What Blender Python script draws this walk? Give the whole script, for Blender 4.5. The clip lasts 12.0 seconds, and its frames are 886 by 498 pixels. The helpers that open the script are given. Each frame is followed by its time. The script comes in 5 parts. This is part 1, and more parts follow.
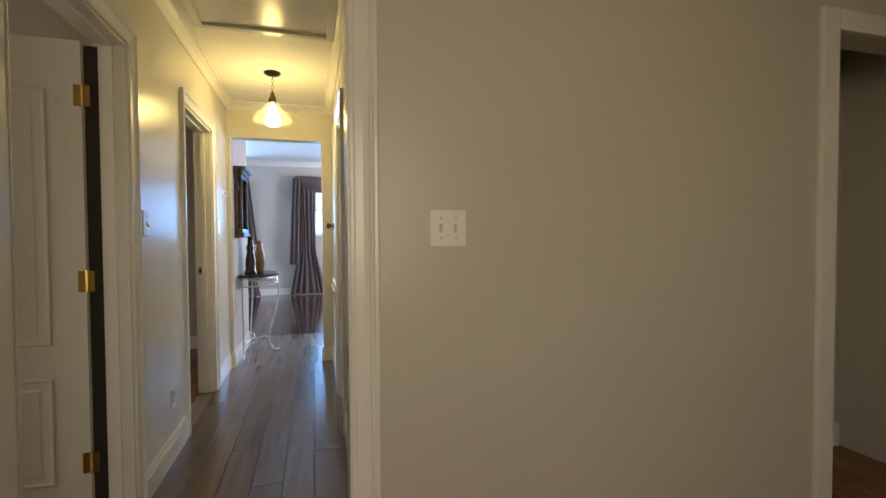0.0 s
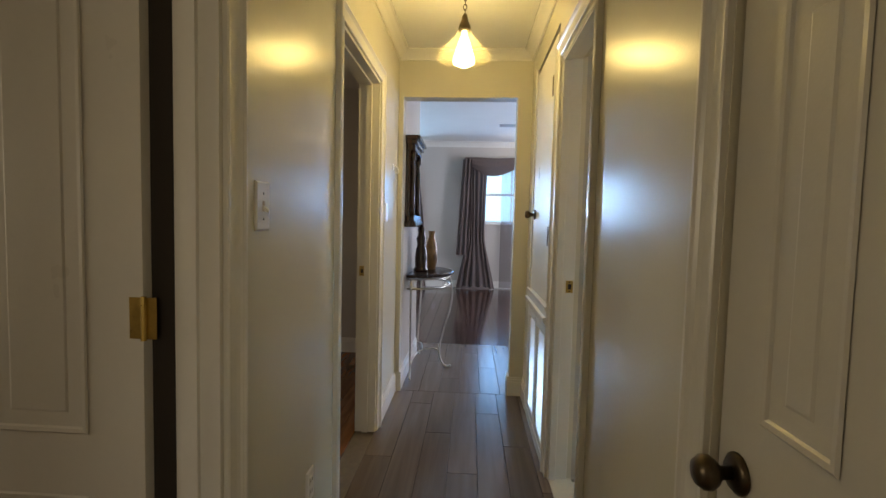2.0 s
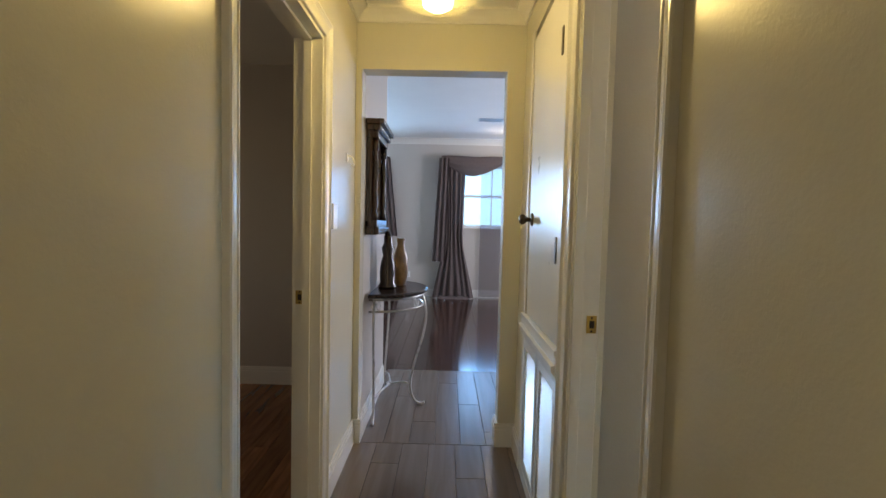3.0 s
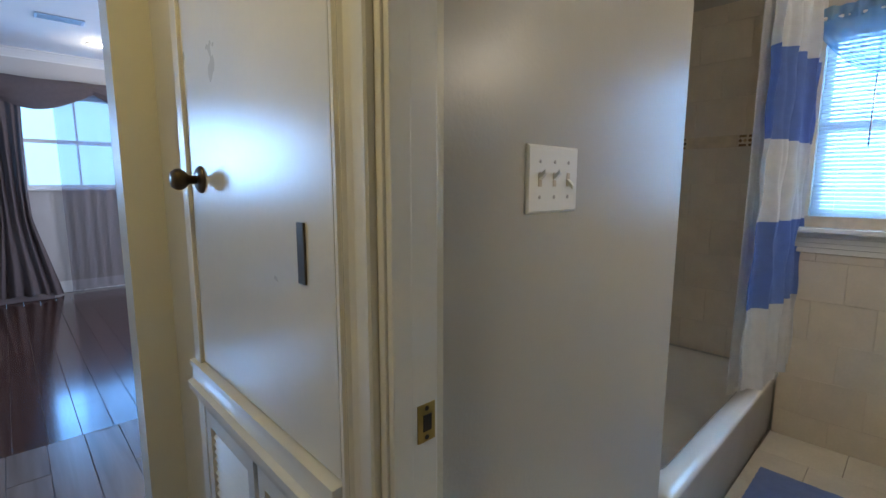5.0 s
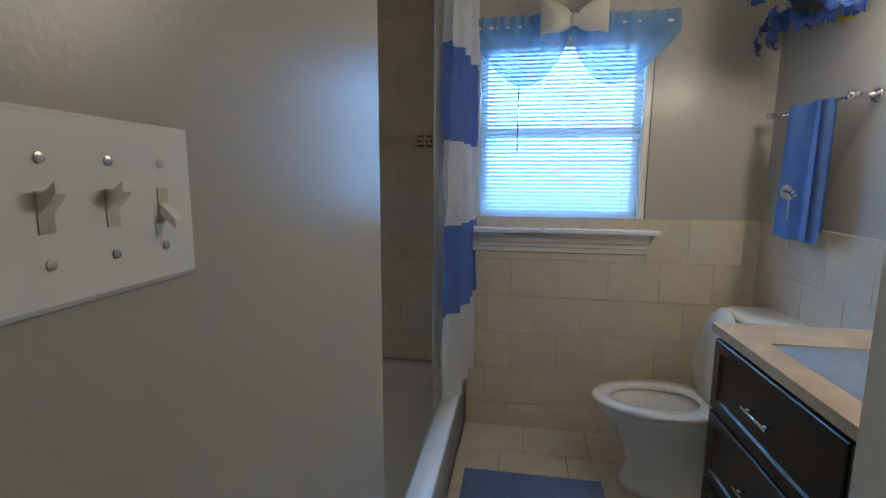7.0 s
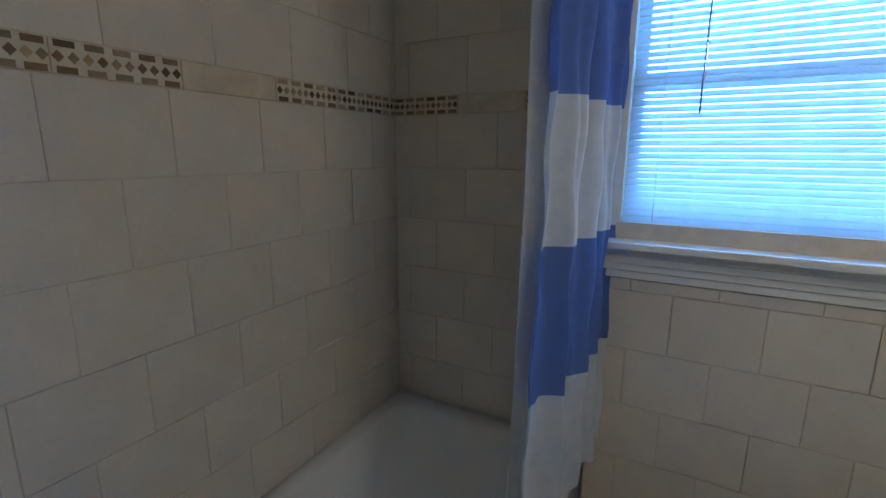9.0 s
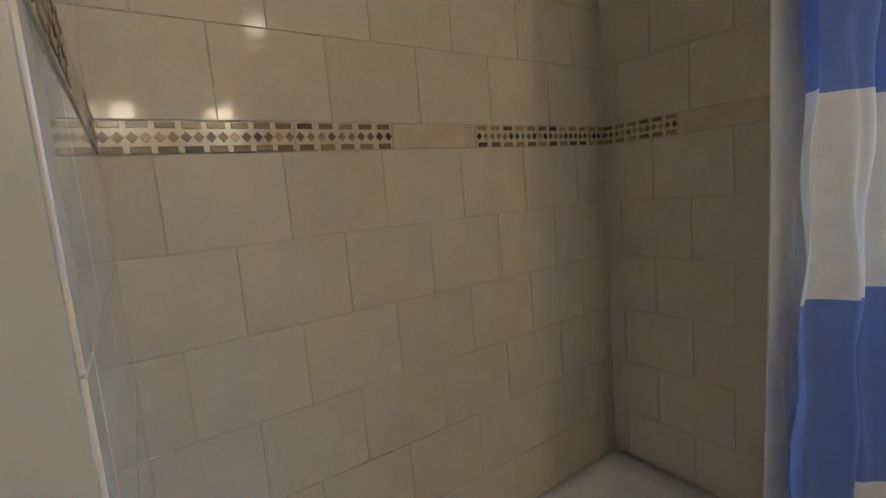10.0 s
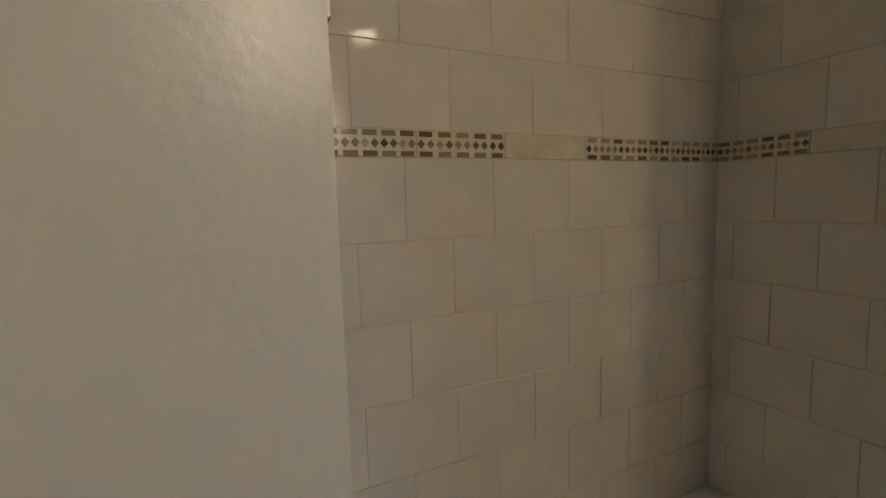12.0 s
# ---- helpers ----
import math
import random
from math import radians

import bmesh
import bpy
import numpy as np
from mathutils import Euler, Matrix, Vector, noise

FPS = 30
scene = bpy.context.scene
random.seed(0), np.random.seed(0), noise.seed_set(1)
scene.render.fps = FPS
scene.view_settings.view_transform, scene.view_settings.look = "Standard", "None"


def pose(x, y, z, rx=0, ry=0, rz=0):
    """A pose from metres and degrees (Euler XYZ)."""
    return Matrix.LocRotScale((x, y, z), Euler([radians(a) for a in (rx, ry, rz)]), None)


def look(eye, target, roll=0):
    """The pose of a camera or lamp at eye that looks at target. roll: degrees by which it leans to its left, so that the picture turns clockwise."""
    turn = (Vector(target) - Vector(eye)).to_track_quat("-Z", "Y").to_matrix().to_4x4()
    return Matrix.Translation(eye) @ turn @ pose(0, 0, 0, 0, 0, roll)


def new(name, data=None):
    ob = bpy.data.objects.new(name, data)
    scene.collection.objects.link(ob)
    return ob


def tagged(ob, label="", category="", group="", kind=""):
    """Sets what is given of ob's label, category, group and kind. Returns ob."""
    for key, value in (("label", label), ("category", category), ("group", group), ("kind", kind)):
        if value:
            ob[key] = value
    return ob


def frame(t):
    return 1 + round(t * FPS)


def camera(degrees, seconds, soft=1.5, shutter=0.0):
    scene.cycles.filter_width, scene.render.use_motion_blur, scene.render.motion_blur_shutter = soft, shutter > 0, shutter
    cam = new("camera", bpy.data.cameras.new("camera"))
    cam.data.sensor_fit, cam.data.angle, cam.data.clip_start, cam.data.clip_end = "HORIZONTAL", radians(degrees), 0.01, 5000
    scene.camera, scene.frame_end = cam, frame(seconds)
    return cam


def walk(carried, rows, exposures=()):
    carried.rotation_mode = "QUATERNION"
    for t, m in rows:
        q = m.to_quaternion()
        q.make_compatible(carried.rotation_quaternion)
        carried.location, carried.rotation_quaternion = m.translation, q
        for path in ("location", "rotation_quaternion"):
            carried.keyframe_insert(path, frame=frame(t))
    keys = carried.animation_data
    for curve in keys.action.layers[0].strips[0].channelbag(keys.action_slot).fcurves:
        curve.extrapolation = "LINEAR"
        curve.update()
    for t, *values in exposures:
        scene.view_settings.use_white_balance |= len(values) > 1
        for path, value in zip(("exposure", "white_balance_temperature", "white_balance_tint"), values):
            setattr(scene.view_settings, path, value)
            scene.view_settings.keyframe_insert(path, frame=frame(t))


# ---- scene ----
cam = camera(87.9, 12.0)
PATH = [
    (0, (0.318, -0.169, 1.25), (0.86, 1.755, 1.194), -0.3),
    (0.5, (0.231, 0.073, 1.226), (0.436, 2.061, 1.157), -0.0),
    (1, (0.223, 0.434, 1.264), (0.188, 2.432, 1.173), 1.1),
    (1.5, (0.141, 0.816, 1.252), (0.012, 2.81, 1.156), 1.5),
    (2, (0.084, 1.182, 1.288), (-0.032, 3.175, 1.171), 1.4),
    (2.5, (0.091, 1.56, 1.315), (0.019, 3.556, 1.215), 1.3),
    (2.7, (0.084, 1.699, 1.312), (0.023, 3.696, 1.212), 1.4),
    (4.3, (0.075, 2.743, 1.329), (0.836, 4.579, 1.109), 0.2),
    (4.5, (0.091, 2.836, 1.335), (1.052, 4.574, 1.098), 0.3),
    (5, (0.15, 2.978, 1.339), (1.514, 4.413, 1.062), 0.1),
    (5.5, (0.258, 3.09, 1.335), (1.89, 4.23, 1.1), 0.0),
    (6, (0.326, 3.157, 1.342), (2.137, 3.97, 1.097), 0.2),
    (6.5, (0.432, 3.206, 1.357), (2.352, 3.708, 1.107), 0.1),
    (6.7, (0.499, 3.188, 1.359), (2.443, 3.588, 1.11), 0.2),
    (7.5, (0.88, 3.2, 1.4), (2.86, 3.46, 1.06), 0.5),
    (8.5, (1.326, 3.211, 1.443), (3.201, 3.72, 1.003), 0.8),
    (9, (1.509, 3.181, 1.404), (3.223, 4.125, 0.993), 0.3),
    (9.5, (1.565, 3.182, 1.422), (2.925, 4.59, 1.014), -3.4),
    (10, (1.612, 3.19, 1.426), (2.72, 4.836, 1.179), -4.8),
    (10.5, (1.631, 3.133, 1.52), (2.51, 4.929, 1.496), -4.1),
    (11, (1.578, 3.133, 1.573), (2.371, 4.951, 1.833), -3.2),
    (11.5, (1.578, 3.127, 1.54), (2.307, 4.986, 1.658), -2.3),
    (12, (1.521, 3.214, 1.438), (2.369, 5.014, 1.232), -1.7),
]
walk(cam, [(t, look(eye, target, roll)) for t, eye, target, roll in PATH],
     [(0, 0.62, 7400, 10), (0.6, 0.4, 7600, 10), (1.2, 0.1, 8000, 10), (2.7, 0.15, 8000, 10), (4.5, 0.05, 6800, 10), (5.5, -0.25, 6200, 10), (6.5, -0.5, 6150, 10), (8.5, -0.65, 5700, 10), (9.0, -0.65, 5450, 10),
      (9.5, -0.4, 6000, 12), (10.0, -0.15, 7000, 12), (10.5, -0.05, 7200, 12), (11.0, -0.15, 7200, 12), (12, -0.15, 7200, 12)])

# ---- world and light ----
world = bpy.data.worlds.new("world")
scene.world = world
world.use_nodes = True
wn = world.node_tree.nodes
sky = wn.new("ShaderNodeTexSky")
sky.sky_type, sky.sun_disc, sky.sun_elevation, sky.sun_rotation = "NISHITA", False, radians(40), radians(200)
world.node_tree.links.new(sky.outputs[0], wn["Background"].inputs[0])
wn["Background"].inputs[1].default_value = 0.12


def lamp(name, kind, m, energy, color, size=0.1, size_y=None, spread=None):
    data = bpy.data.lights.new(name, kind)
    data.energy, data.color = energy, color
    if kind == "AREA":
        data.shape, data.size, data.size_y = "RECTANGLE", size, size_y or size
        if spread:
            data.spread = radians(spread)
    else:
        data.shadow_soft_size = size
    ob = new(name, data)
    ob.matrix_world = m
    return ob


sun = bpy.data.lights.new("sun", "SUN")
sun.energy, sun.angle, sun.color = 2.0, radians(0.6), (1, 0.95, 0.88)
new("sun", sun).matrix_world = pose(0, 0, 8, 50, 0, 20)

XW_OUT = 3.215
WARM = (1.0, 0.78, 0.30)
lamp("pendant_bulb_light", "POINT", pose(0.025, 3.67, 2.18), 6.2, WARM, 0.035)
# added lamp in an unseen opening behind the start, brightens the bedroom wall
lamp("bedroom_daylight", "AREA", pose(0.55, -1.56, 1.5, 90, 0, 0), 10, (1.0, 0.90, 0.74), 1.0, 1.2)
# added lamp at an unseen opening, brightens the open panel door
lamp("side_room_daylight", "AREA", pose(-3.55, 1.2, 1.5, 0, -90, 0), 9, (1.0, 0.90, 0.74), 1.2, 1.0)
lamp("vanity_light_a", "POINT", pose(1.67, 2.14, 2.0), 9.5, (1, 0.86, 0.66), 0.04)
lamp("vanity_light_b", "POINT", pose(2.18, 2.14, 2.0), 9.5, (1, 0.86, 0.66), 0.04)
lamp("bath_daylight", "AREA", pose(XW_OUT, 2.99, 1.63, 0, 90, 0), 36, (0.25, 0.56, 1.0), 0.92, 0.86)
lamp("living_daylight", "AREA", pose(1.15, 10.42, 1.7, -90, 0, 0), 50, (0.11, 0.38, 1.0), 1.5, 1.1)
lamp("living_side_daylight", "AREA", pose(-2.0, 10.42, 1.7, -90, 0, 0), 170, (0.28, 0.54, 1.0), 1.0, 1.1)
# added diffuse fill at an unseen opening in the right living room wall
lamp("living_end_daylight", "AREA", pose(3.68, 7.8, 1.6, 0, 90, 0), 150, (0.62, 0.70, 1.0), 1.2, 1.5)
# added lamp at an unseen opening, lifts the far side room from black
lamp("side_room_window_light", "AREA", pose(-3.55, 4.1, 1.5, 0, -90, 0), 4, (1.0, 0.88, 0.78), 1.2, 1.0)
lamp("living_recessed_light", "POINT", pose(1.05, 9.46, 2.76), 4, (1, 0.88, 0.7), 0.05)

# ---- materials ----


def material(name, color, rough=0.5, metal=0.0, vary=0.06, scale=6.0, bump=0.0, bscale=200.0, coat=0.0, per_object=0.0):
    m = bpy.data.materials.new(name)
    m.use_nodes = True
    n, l = m.node_tree.nodes, m.node_tree.links
    b = n["Principled BSDF"]
    b.inputs["Metallic"].default_value = metal
    b.inputs["Coat Weight"].default_value = coat
    b.inputs["Coat Roughness"].default_value = 0.08
    co = n.new("ShaderNodeTexCoord")
    big, fine = n.new("ShaderNodeTexNoise"), n.new("ShaderNodeTexNoise")
    big.inputs["Scale"].default_value, fine.inputs["Scale"].default_value = scale, scale * 14
    big.inputs["Detail"].default_value, fine.inputs["Detail"].default_value = 4, 3
    for t in (big, fine):
        l.new(co.outputs["Object"], t.inputs["Vector"])
    add = n.new("ShaderNodeMath")
    add.operation = "ADD"
    half = n.new("ShaderNodeMath")
    half.operation = "MULTIPLY"
    half.inputs[1].default_value = 0.5
    l.new(fine.outputs["Fac"], half.inputs[0])
    l.new(big.outputs["Fac"], add.inputs[0])
    l.new(half.outputs[0], add.inputs[1])
    ramp = n.new("ShaderNodeMapRange")
    ramp.inputs["From Min"].default_value, ramp.inputs["From Max"].default_value = 0.45, 1.05
    ramp.inputs["To Min"].default_value, ramp.inputs["To Max"].default_value = 1 - vary, 1 + vary
    l.new(add.outputs[0], ramp.inputs["Value"])
    last = ramp.outputs[0]
    if per_object:
        info = n.new("ShaderNodeObjectInfo")
        r2 = n.new("ShaderNodeMapRange")
        r2.inputs["To Min"].default_value, r2.inputs["To Max"].default_value = 1 - per_object, 1 + per_object
        l.new(info.outputs["Random"], r2.inputs["Value"])
        mul = n.new("ShaderNodeMath")
        mul.operation = "MULTIPLY"
        l.new(last, mul.inputs[0])
        l.new(r2.outputs[0], mul.inputs[1])
        last = mul.outputs[0]
    hsv = n.new("ShaderNodeHueSaturation")
    hsv.inputs["Color"].default_value = (*color, 1)
    l.new(last, hsv.inputs["Value"])
    l.new(hsv.outputs[0], b.inputs["Base Color"])
    rr = n.new("ShaderNodeMapRange")
    rr.inputs["To Min"].default_value, rr.inputs["To Max"].default_value = max(0.02, rough * 0.94), min(1, rough * 1.06)
    l.new(big.outputs["Fac"], rr.inputs["Value"])
    l.new(rr.outputs[0], b.inputs["Roughness"])
    if bump:
        t = n.new("ShaderNodeTexNoise")
        t.inputs["Scale"].default_value, t.inputs["Detail"].default_value = bscale, 3
        l.new(co.outputs["Object"], t.inputs["Vector"])
        bp = n.new("ShaderNodeBump")
        bp.inputs["Strength"].default_value, bp.inputs["Distance"].default_value = bump, 0.002
        l.new(t.outputs["Fac"], bp.inputs["Height"])
        l.new(bp.outputs[0], b.inputs["Normal"])
    return m


def wood(name, dark, light, rough=0.35, stretch=(14, 1.2, 14), coat=0.0, per_object=0.25):
    m = material(name, dark, rough, coat=coat)
    n, l = m.node_tree.nodes, m.node_tree.links
    b = n["Principled BSDF"]
    co, mp, t, r = n.new("ShaderNodeTexCoord"), n.new("ShaderNodeMapping"), n.new("ShaderNodeTexNoise"), n.new("ShaderNodeValToRGB")
    mp.inputs["Scale"].default_value = stretch
    t.inputs["Scale"].default_value, t.inputs["Detail"].default_value, t.inputs["Distortion"].default_value = 3, 6, 0.6
    r.color_ramp.elements[0].color, r.color_ramp.elements[1].color = (*dark, 1), (*light, 1)
    r.color_ramp.elements[0].position, r.color_ramp.elements[1].position = 0.3, 0.72
    info, comb = n.new("ShaderNodeObjectInfo"), n.new("ShaderNodeVectorMath")
    comb.operation = "ADD"
    l.new(co.outputs["Object"], comb.inputs[0])
    sc = n.new("ShaderNodeMath")
    sc.operation = "MULTIPLY"
    sc.inputs[1].default_value = 37.0
    l.new(info.outputs["Random"], sc.inputs[0])
    l.new(sc.outputs[0], comb.inputs[1])
    l.new(comb.outputs[0], mp.inputs["Vector"])
    l.new(mp.outputs[0], t.inputs["Vector"])
    l.new(t.outputs["Fac"], r.inputs["Fac"])
    r2, hsv = n.new("ShaderNodeMapRange"), n.new("ShaderNodeHueSaturation")
    r2.inputs["To Min"].default_value, r2.inputs["To Max"].default_value = 1 - per_object, 1 + per_object
    l.new(info.outputs["Random"], r2.inputs["Value"])
    l.new(r2.outputs[0], hsv.inputs["Value"])
    l.new(r.outputs[0], hsv.inputs["Color"])
    l.new(hsv.outputs[0], b.inputs["Base Color"])
    return m


def glassy(name, color, rough=0.0, ior=1.45):
    m = material(name, color, rough)
    b = m.node_tree.nodes["Principled BSDF"]
    b.inputs["Transmission Weight"].default_value, b.inputs["IOR"].default_value = 1.0, ior
    return m


def glow(name, color, strength):
    m = bpy.data.materials.new(name)
    m.use_nodes = True
    b = m.node_tree.nodes["Principled BSDF"]
    b.inputs["Emission Color"].default_value, b.inputs["Emission Strength"].default_value = (*color, 1), strength
    b.inputs["Base Color"].default_value = (*color, 1)
    return m


def cloth(name, color, see=0.0, translucent=0.3):
    m = material(name, color, 0.85, vary=0.10, scale=25, bump=0.4, bscale=900)
    n, l = m.node_tree.nodes, m.node_tree.links
    b, out = n["Principled BSDF"], n["Material Output"]
    tr, mix = n.new("ShaderNodeBsdfTranslucent"), n.new("ShaderNodeMixShader")
    tr.inputs[0].default_value = (*color, 1)
    mix.inputs[0].default_value = translucent
    l.new(b.outputs[0], mix.inputs[1])
    l.new(tr.outputs[0], mix.inputs[2])
    last = mix
    if see:
        clear, m2 = n.new("ShaderNodeBsdfTransparent"), n.new("ShaderNodeMixShader")
        m2.inputs[0].default_value = see
        l.new(mix.outputs[0], m2.inputs[1])
        l.new(clear.outputs[0], m2.inputs[2])
        last = m2
    l.new(last.outputs[0], out.inputs["Surface"])
    return m


HALL_PAINT = material("hall_paint", (0.66, 0.63, 0.52), 0.26, vary=0.015, scale=2, bump=0.22, bscale=115)
BATH_PAINT = material("bath_paint", (0.43, 0.41, 0.37), 0.28, vary=0.015, scale=2, bump=0.22, bscale=115)
ROOM_PAINT = material("bedroom_paint", (0.56, 0.53, 0.45), 0.32, vary=0.015, scale=2, bump=0.22, bscale=115)
LIVING_PAINT = material("living_paint", (0.52, 0.48, 0.43), 0.5, vary=0.015, scale=2, bump=0.2, bscale=160)
CEIL_PAINT = material("ceiling_paint", (0.78, 0.77, 0.72), 0.7, vary=0.03, scale=3, bump=0.3, bscale=120)
TRIM = material("white_gloss_paint", (0.78, 0.76, 0.70), 0.22, vary=0.03, scale=5, bump=0.06, bscale=90)
DOOR_PAINT = material("door_paint", (0.70, 0.67, 0.60), 0.28, vary=0.03, scale=4, bump=0.10, bscale=140)
PLASTIC = material("white_plastic", (0.80, 0.79, 0.76), 0.3, vary=0.02)
BRASS = material("aged_brass", (0.55, 0.38, 0.12), 0.28, 1.0, vary=0.15, scale=40)
BRONZE = material("dark_bronze", (0.10, 0.075, 0.05), 0.32, 0.9, vary=0.2, scale=40)
CHROME = material("chrome", (0.75, 0.75, 0.76), 0.10, 1.0, vary=0.03)
DARK_CHROME = material("dark_chrome", (0.36, 0.36, 0.37), 0.14, 1.0, vary=0.05)
STEEL = material("brushed_steel", (0.52, 0.50, 0.47), 0.3, 1.0, vary=0.08, scale=60)
# near-black that puts the shade of slots, holes, gaps and recesses into colour
RECESS_SHADE = material("recess_shade", (0.03, 0.022, 0.016), 0.8)
PLANK_TILE = wood("plank_tile", (0.120, 0.088, 0.070), (0.185, 0.140, 0.113), 0.24, (7, 0.45, 7), per_object=0.12)
DARK_FLOOR = wood("dark_floorboards", (0.035, 0.014, 0.009), (0.075, 0.032, 0.02), 0.16, (10, 1.0, 10), 0.3)
RED_FLOOR = wood("oak_floorboards", (0.16, 0.055, 0.018), (0.30, 0.12, 0.045), 0.25, (10, 1.0, 10), 0.2)
GROUT = material("grout", (0.60, 0.52, 0.425), 0.85, vary=0.12, scale=30, bump=0.4, bscale=400)
DARK_GROUT = material("floor_grout", (0.22, 0.18, 0.15), 0.85, vary=0.12, scale=30)
TILE = material("beige_wall_tile", (0.66, 0.585, 0.48), 0.07, vary=0.07, scale=7, bump=0.03, bscale=30, per_object=0.035)
FLOOR_TILE = material("cream_floor_tile", (0.66, 0.61, 0.52), 0.2, vary=0.10, scale=6, per_object=0.03)
STONE = material("border_stone", (0.62, 0.52, 0.38), 0.18, vary=0.16, scale=18)
BORDER_BASE = material("border_base", (0.64, 0.56, 0.42), 0.18, vary=0.12, scale=25)
CHIPS = [material("mosaic_" + k, c, 0.15, vary=0.2, scale=60, per_object=0.2) for k, c in
         (("brown", (0.20, 0.125, 0.065)), ("tan", (0.40, 0.29, 0.16)), ("dark", (0.10, 0.075, 0.055)), ("olive", (0.28, 0.21, 0.12)))]
PORCELAIN = material("white_porcelain", (0.80, 0.80, 0.78), 0.07, vary=0.02, coat=0.4)
TUB_ENAMEL = material("tub_enamel", (0.76, 0.75, 0.73), 0.16, vary=0.04)
ESPRESSO = wood("espresso_wood", (0.018, 0.010, 0.007), (0.04, 0.022, 0.015), 0.3, (12, 12, 1.5))
MAHOGANY = wood("dark_mahogany", (0.012, 0.006, 0.005), (0.030, 0.013, 0.009), 0.25, (12, 12, 1.5))
VASE_GLAZE = material("vase_glaze", (0.20, 0.12, 0.06), 0.3, vary=0.6, scale=30)
COUNTER = material("tan_marble", (0.58, 0.44, 0.29), 0.14, vary=0.14, scale=9)
BLUE_CLOTH = cloth("blue_cloth", (0.13, 0.21, 0.52))
WHITE_CLOTH = cloth("white_cloth", (0.72, 0.72, 0.72))
SHEER_BLUE = cloth("sheer_blue", (0.28, 0.55, 0.86), 0.35, 0.6)
BOW_CLOTH = cloth("bow_cloth", (0.80, 0.74, 0.62), 0.0, 0.2)
TAUPE = cloth("taupe_satin", (0.115, 0.085, 0.078), 0.0, 0.12)
SHEER_TAUPE = cloth("sheer_taupe", (0.22, 0.18, 0.19), 0.45, 0.5)
RUG = cloth("blue_rug", (0.14, 0.20, 0.42), 0.0, 0.0)
TOWEL = cloth("blue_towel", (0.15, 0.27, 0.60), 0.0, 0.1)
BLIND = cloth("blind_slat", (0.80, 0.84, 0.88), 0.0, 0.55)
GREEN = material("palm_thread", (0.12, 0.11, 0.05), 0.8, vary=0.2)
SILVER_THREAD = material("silver_thread", (0.50, 0.50, 0.44), 0.7)
PETAL_BLUE = cloth("petal_blue", (0.05, 0.10, 0.34), 0.0, 0.2)
PETAL_PALE = cloth("petal_pale", (0.42, 0.55, 0.75), 0.0, 0.3)
PETAL_YELLOW = cloth("petal_yellow", (0.75, 0.48, 0.05), 0.0, 0.2)
LEAF = material("dark_leaf", (0.03, 0.035, 0.03), 0.6)
GLASS = glassy("window_glass", (0.95, 0.97, 1.0))
SHADE_GLASS = cloth("shade_glass", (1.0, 0.92, 0.66), 0.94, 0.15)
SHADE_GLASS.node_tree.nodes["Principled BSDF"].inputs["Coat Weight"].default_value = 1.0
BULB = glow("bulb_glow", (1.0, 0.82, 0.42), 9)
VANITY_BULB = glow("vanity_glow", (1.0, 0.90, 0.72), 14)
RECESSED = glow("recessed_glow", (1.0, 0.95, 0.85), 12)
DAY_BLUE = glow("daylight_backdrop", (0.34, 0.67, 1.0), 1.45)
MIRROR = material("mirror", (0.85, 0.86, 0.86), 0.02, 1.0, vary=0.0)

# ---- mesh helpers ----


def box(bm, x0, x1, y0, y1, z0, z1, bevel=0.0):
    """A box, with its edges bevelled where asked."""
    vs = [bm.verts.new((x, y, z)) for x in (x0, x1) for y in (y0, y1) for z in (z0, z1)]
    fs = [bm.faces.new([vs[i] for i in q]) for q in ((0, 1, 3, 2), (4, 6, 7, 5), (0, 4, 5, 1), (2, 3, 7, 6), (0, 2, 6, 4), (1, 5, 7, 3))]
    if bevel:
        es = list({e for f in fs for e in f.edges})
        bmesh.ops.bevel(bm, geom=es, offset=bevel, segments=2, affect="EDGES", profile=0.6)
    return bm


def boxes(*dims, bevel=0.0):
    bm = bmesh.new()
    for d in dims:
        box(bm, *d, bevel=bevel)
    return bm


def ring_mesh(bm, rings, close=True, cap=True):
    """Skin successive rings of points."""
    rows = [[bm.verts.new(p) for p in r] for r in rings]
    k = len(rows[0])
    for a, b in zip(rows, rows[1:]):
        for i in range(k if close else k - 1):
            bm.faces.new((a[i], a[(i + 1) % k], b[(i + 1) % k], b[i]))
    if cap and close:
        bm.faces.new(rows[0][::-1])
        bm.faces.new(rows[-1])
    bmesh.ops.recalc_face_normals(bm, faces=bm.faces)
    return bm


def lathe(profile, k=24, axis="z", at=(0, 0, 0), cap=True):
    bm = bmesh.new()
    rings = []
    for r, h in profile:
        ring = []
        for i in range(k):
            a = 2 * math.pi * i / k
            p = (r * math.cos(a), r * math.sin(a), h)
            if axis == "y":
                p = (p[0], h, p[1])
            if axis == "x":
                p = (h, p[0], p[1])
            ring.append(tuple(u + v for u, v in zip(p, at)))
        rings.append(ring)
    return ring_mesh(bm, rings, cap=cap)


def tube(bm, points, r, k=8):
    """A round bar through the points; r may be a list."""
    pts = [Vector(p) for p in points]
    rings = []
    for i, p in enumerate(pts):
        d = (pts[min(i + 1, len(pts) - 1)] - pts[max(i - 1, 0)]).normalized()
        u = d.cross(Vector((0, 0, 1)) if abs(d.z) < 0.95 else Vector((1, 0, 0))).normalized()
        v = d.cross(u)
        rad = r[i] if isinstance(r, (list, tuple)) else r
        rings.append([p + rad * (math.cos(2 * math.pi * j / k) * u + math.sin(2 * math.pi * j / k) * v) for j in range(k)])
    return ring_mesh(bm, rings)


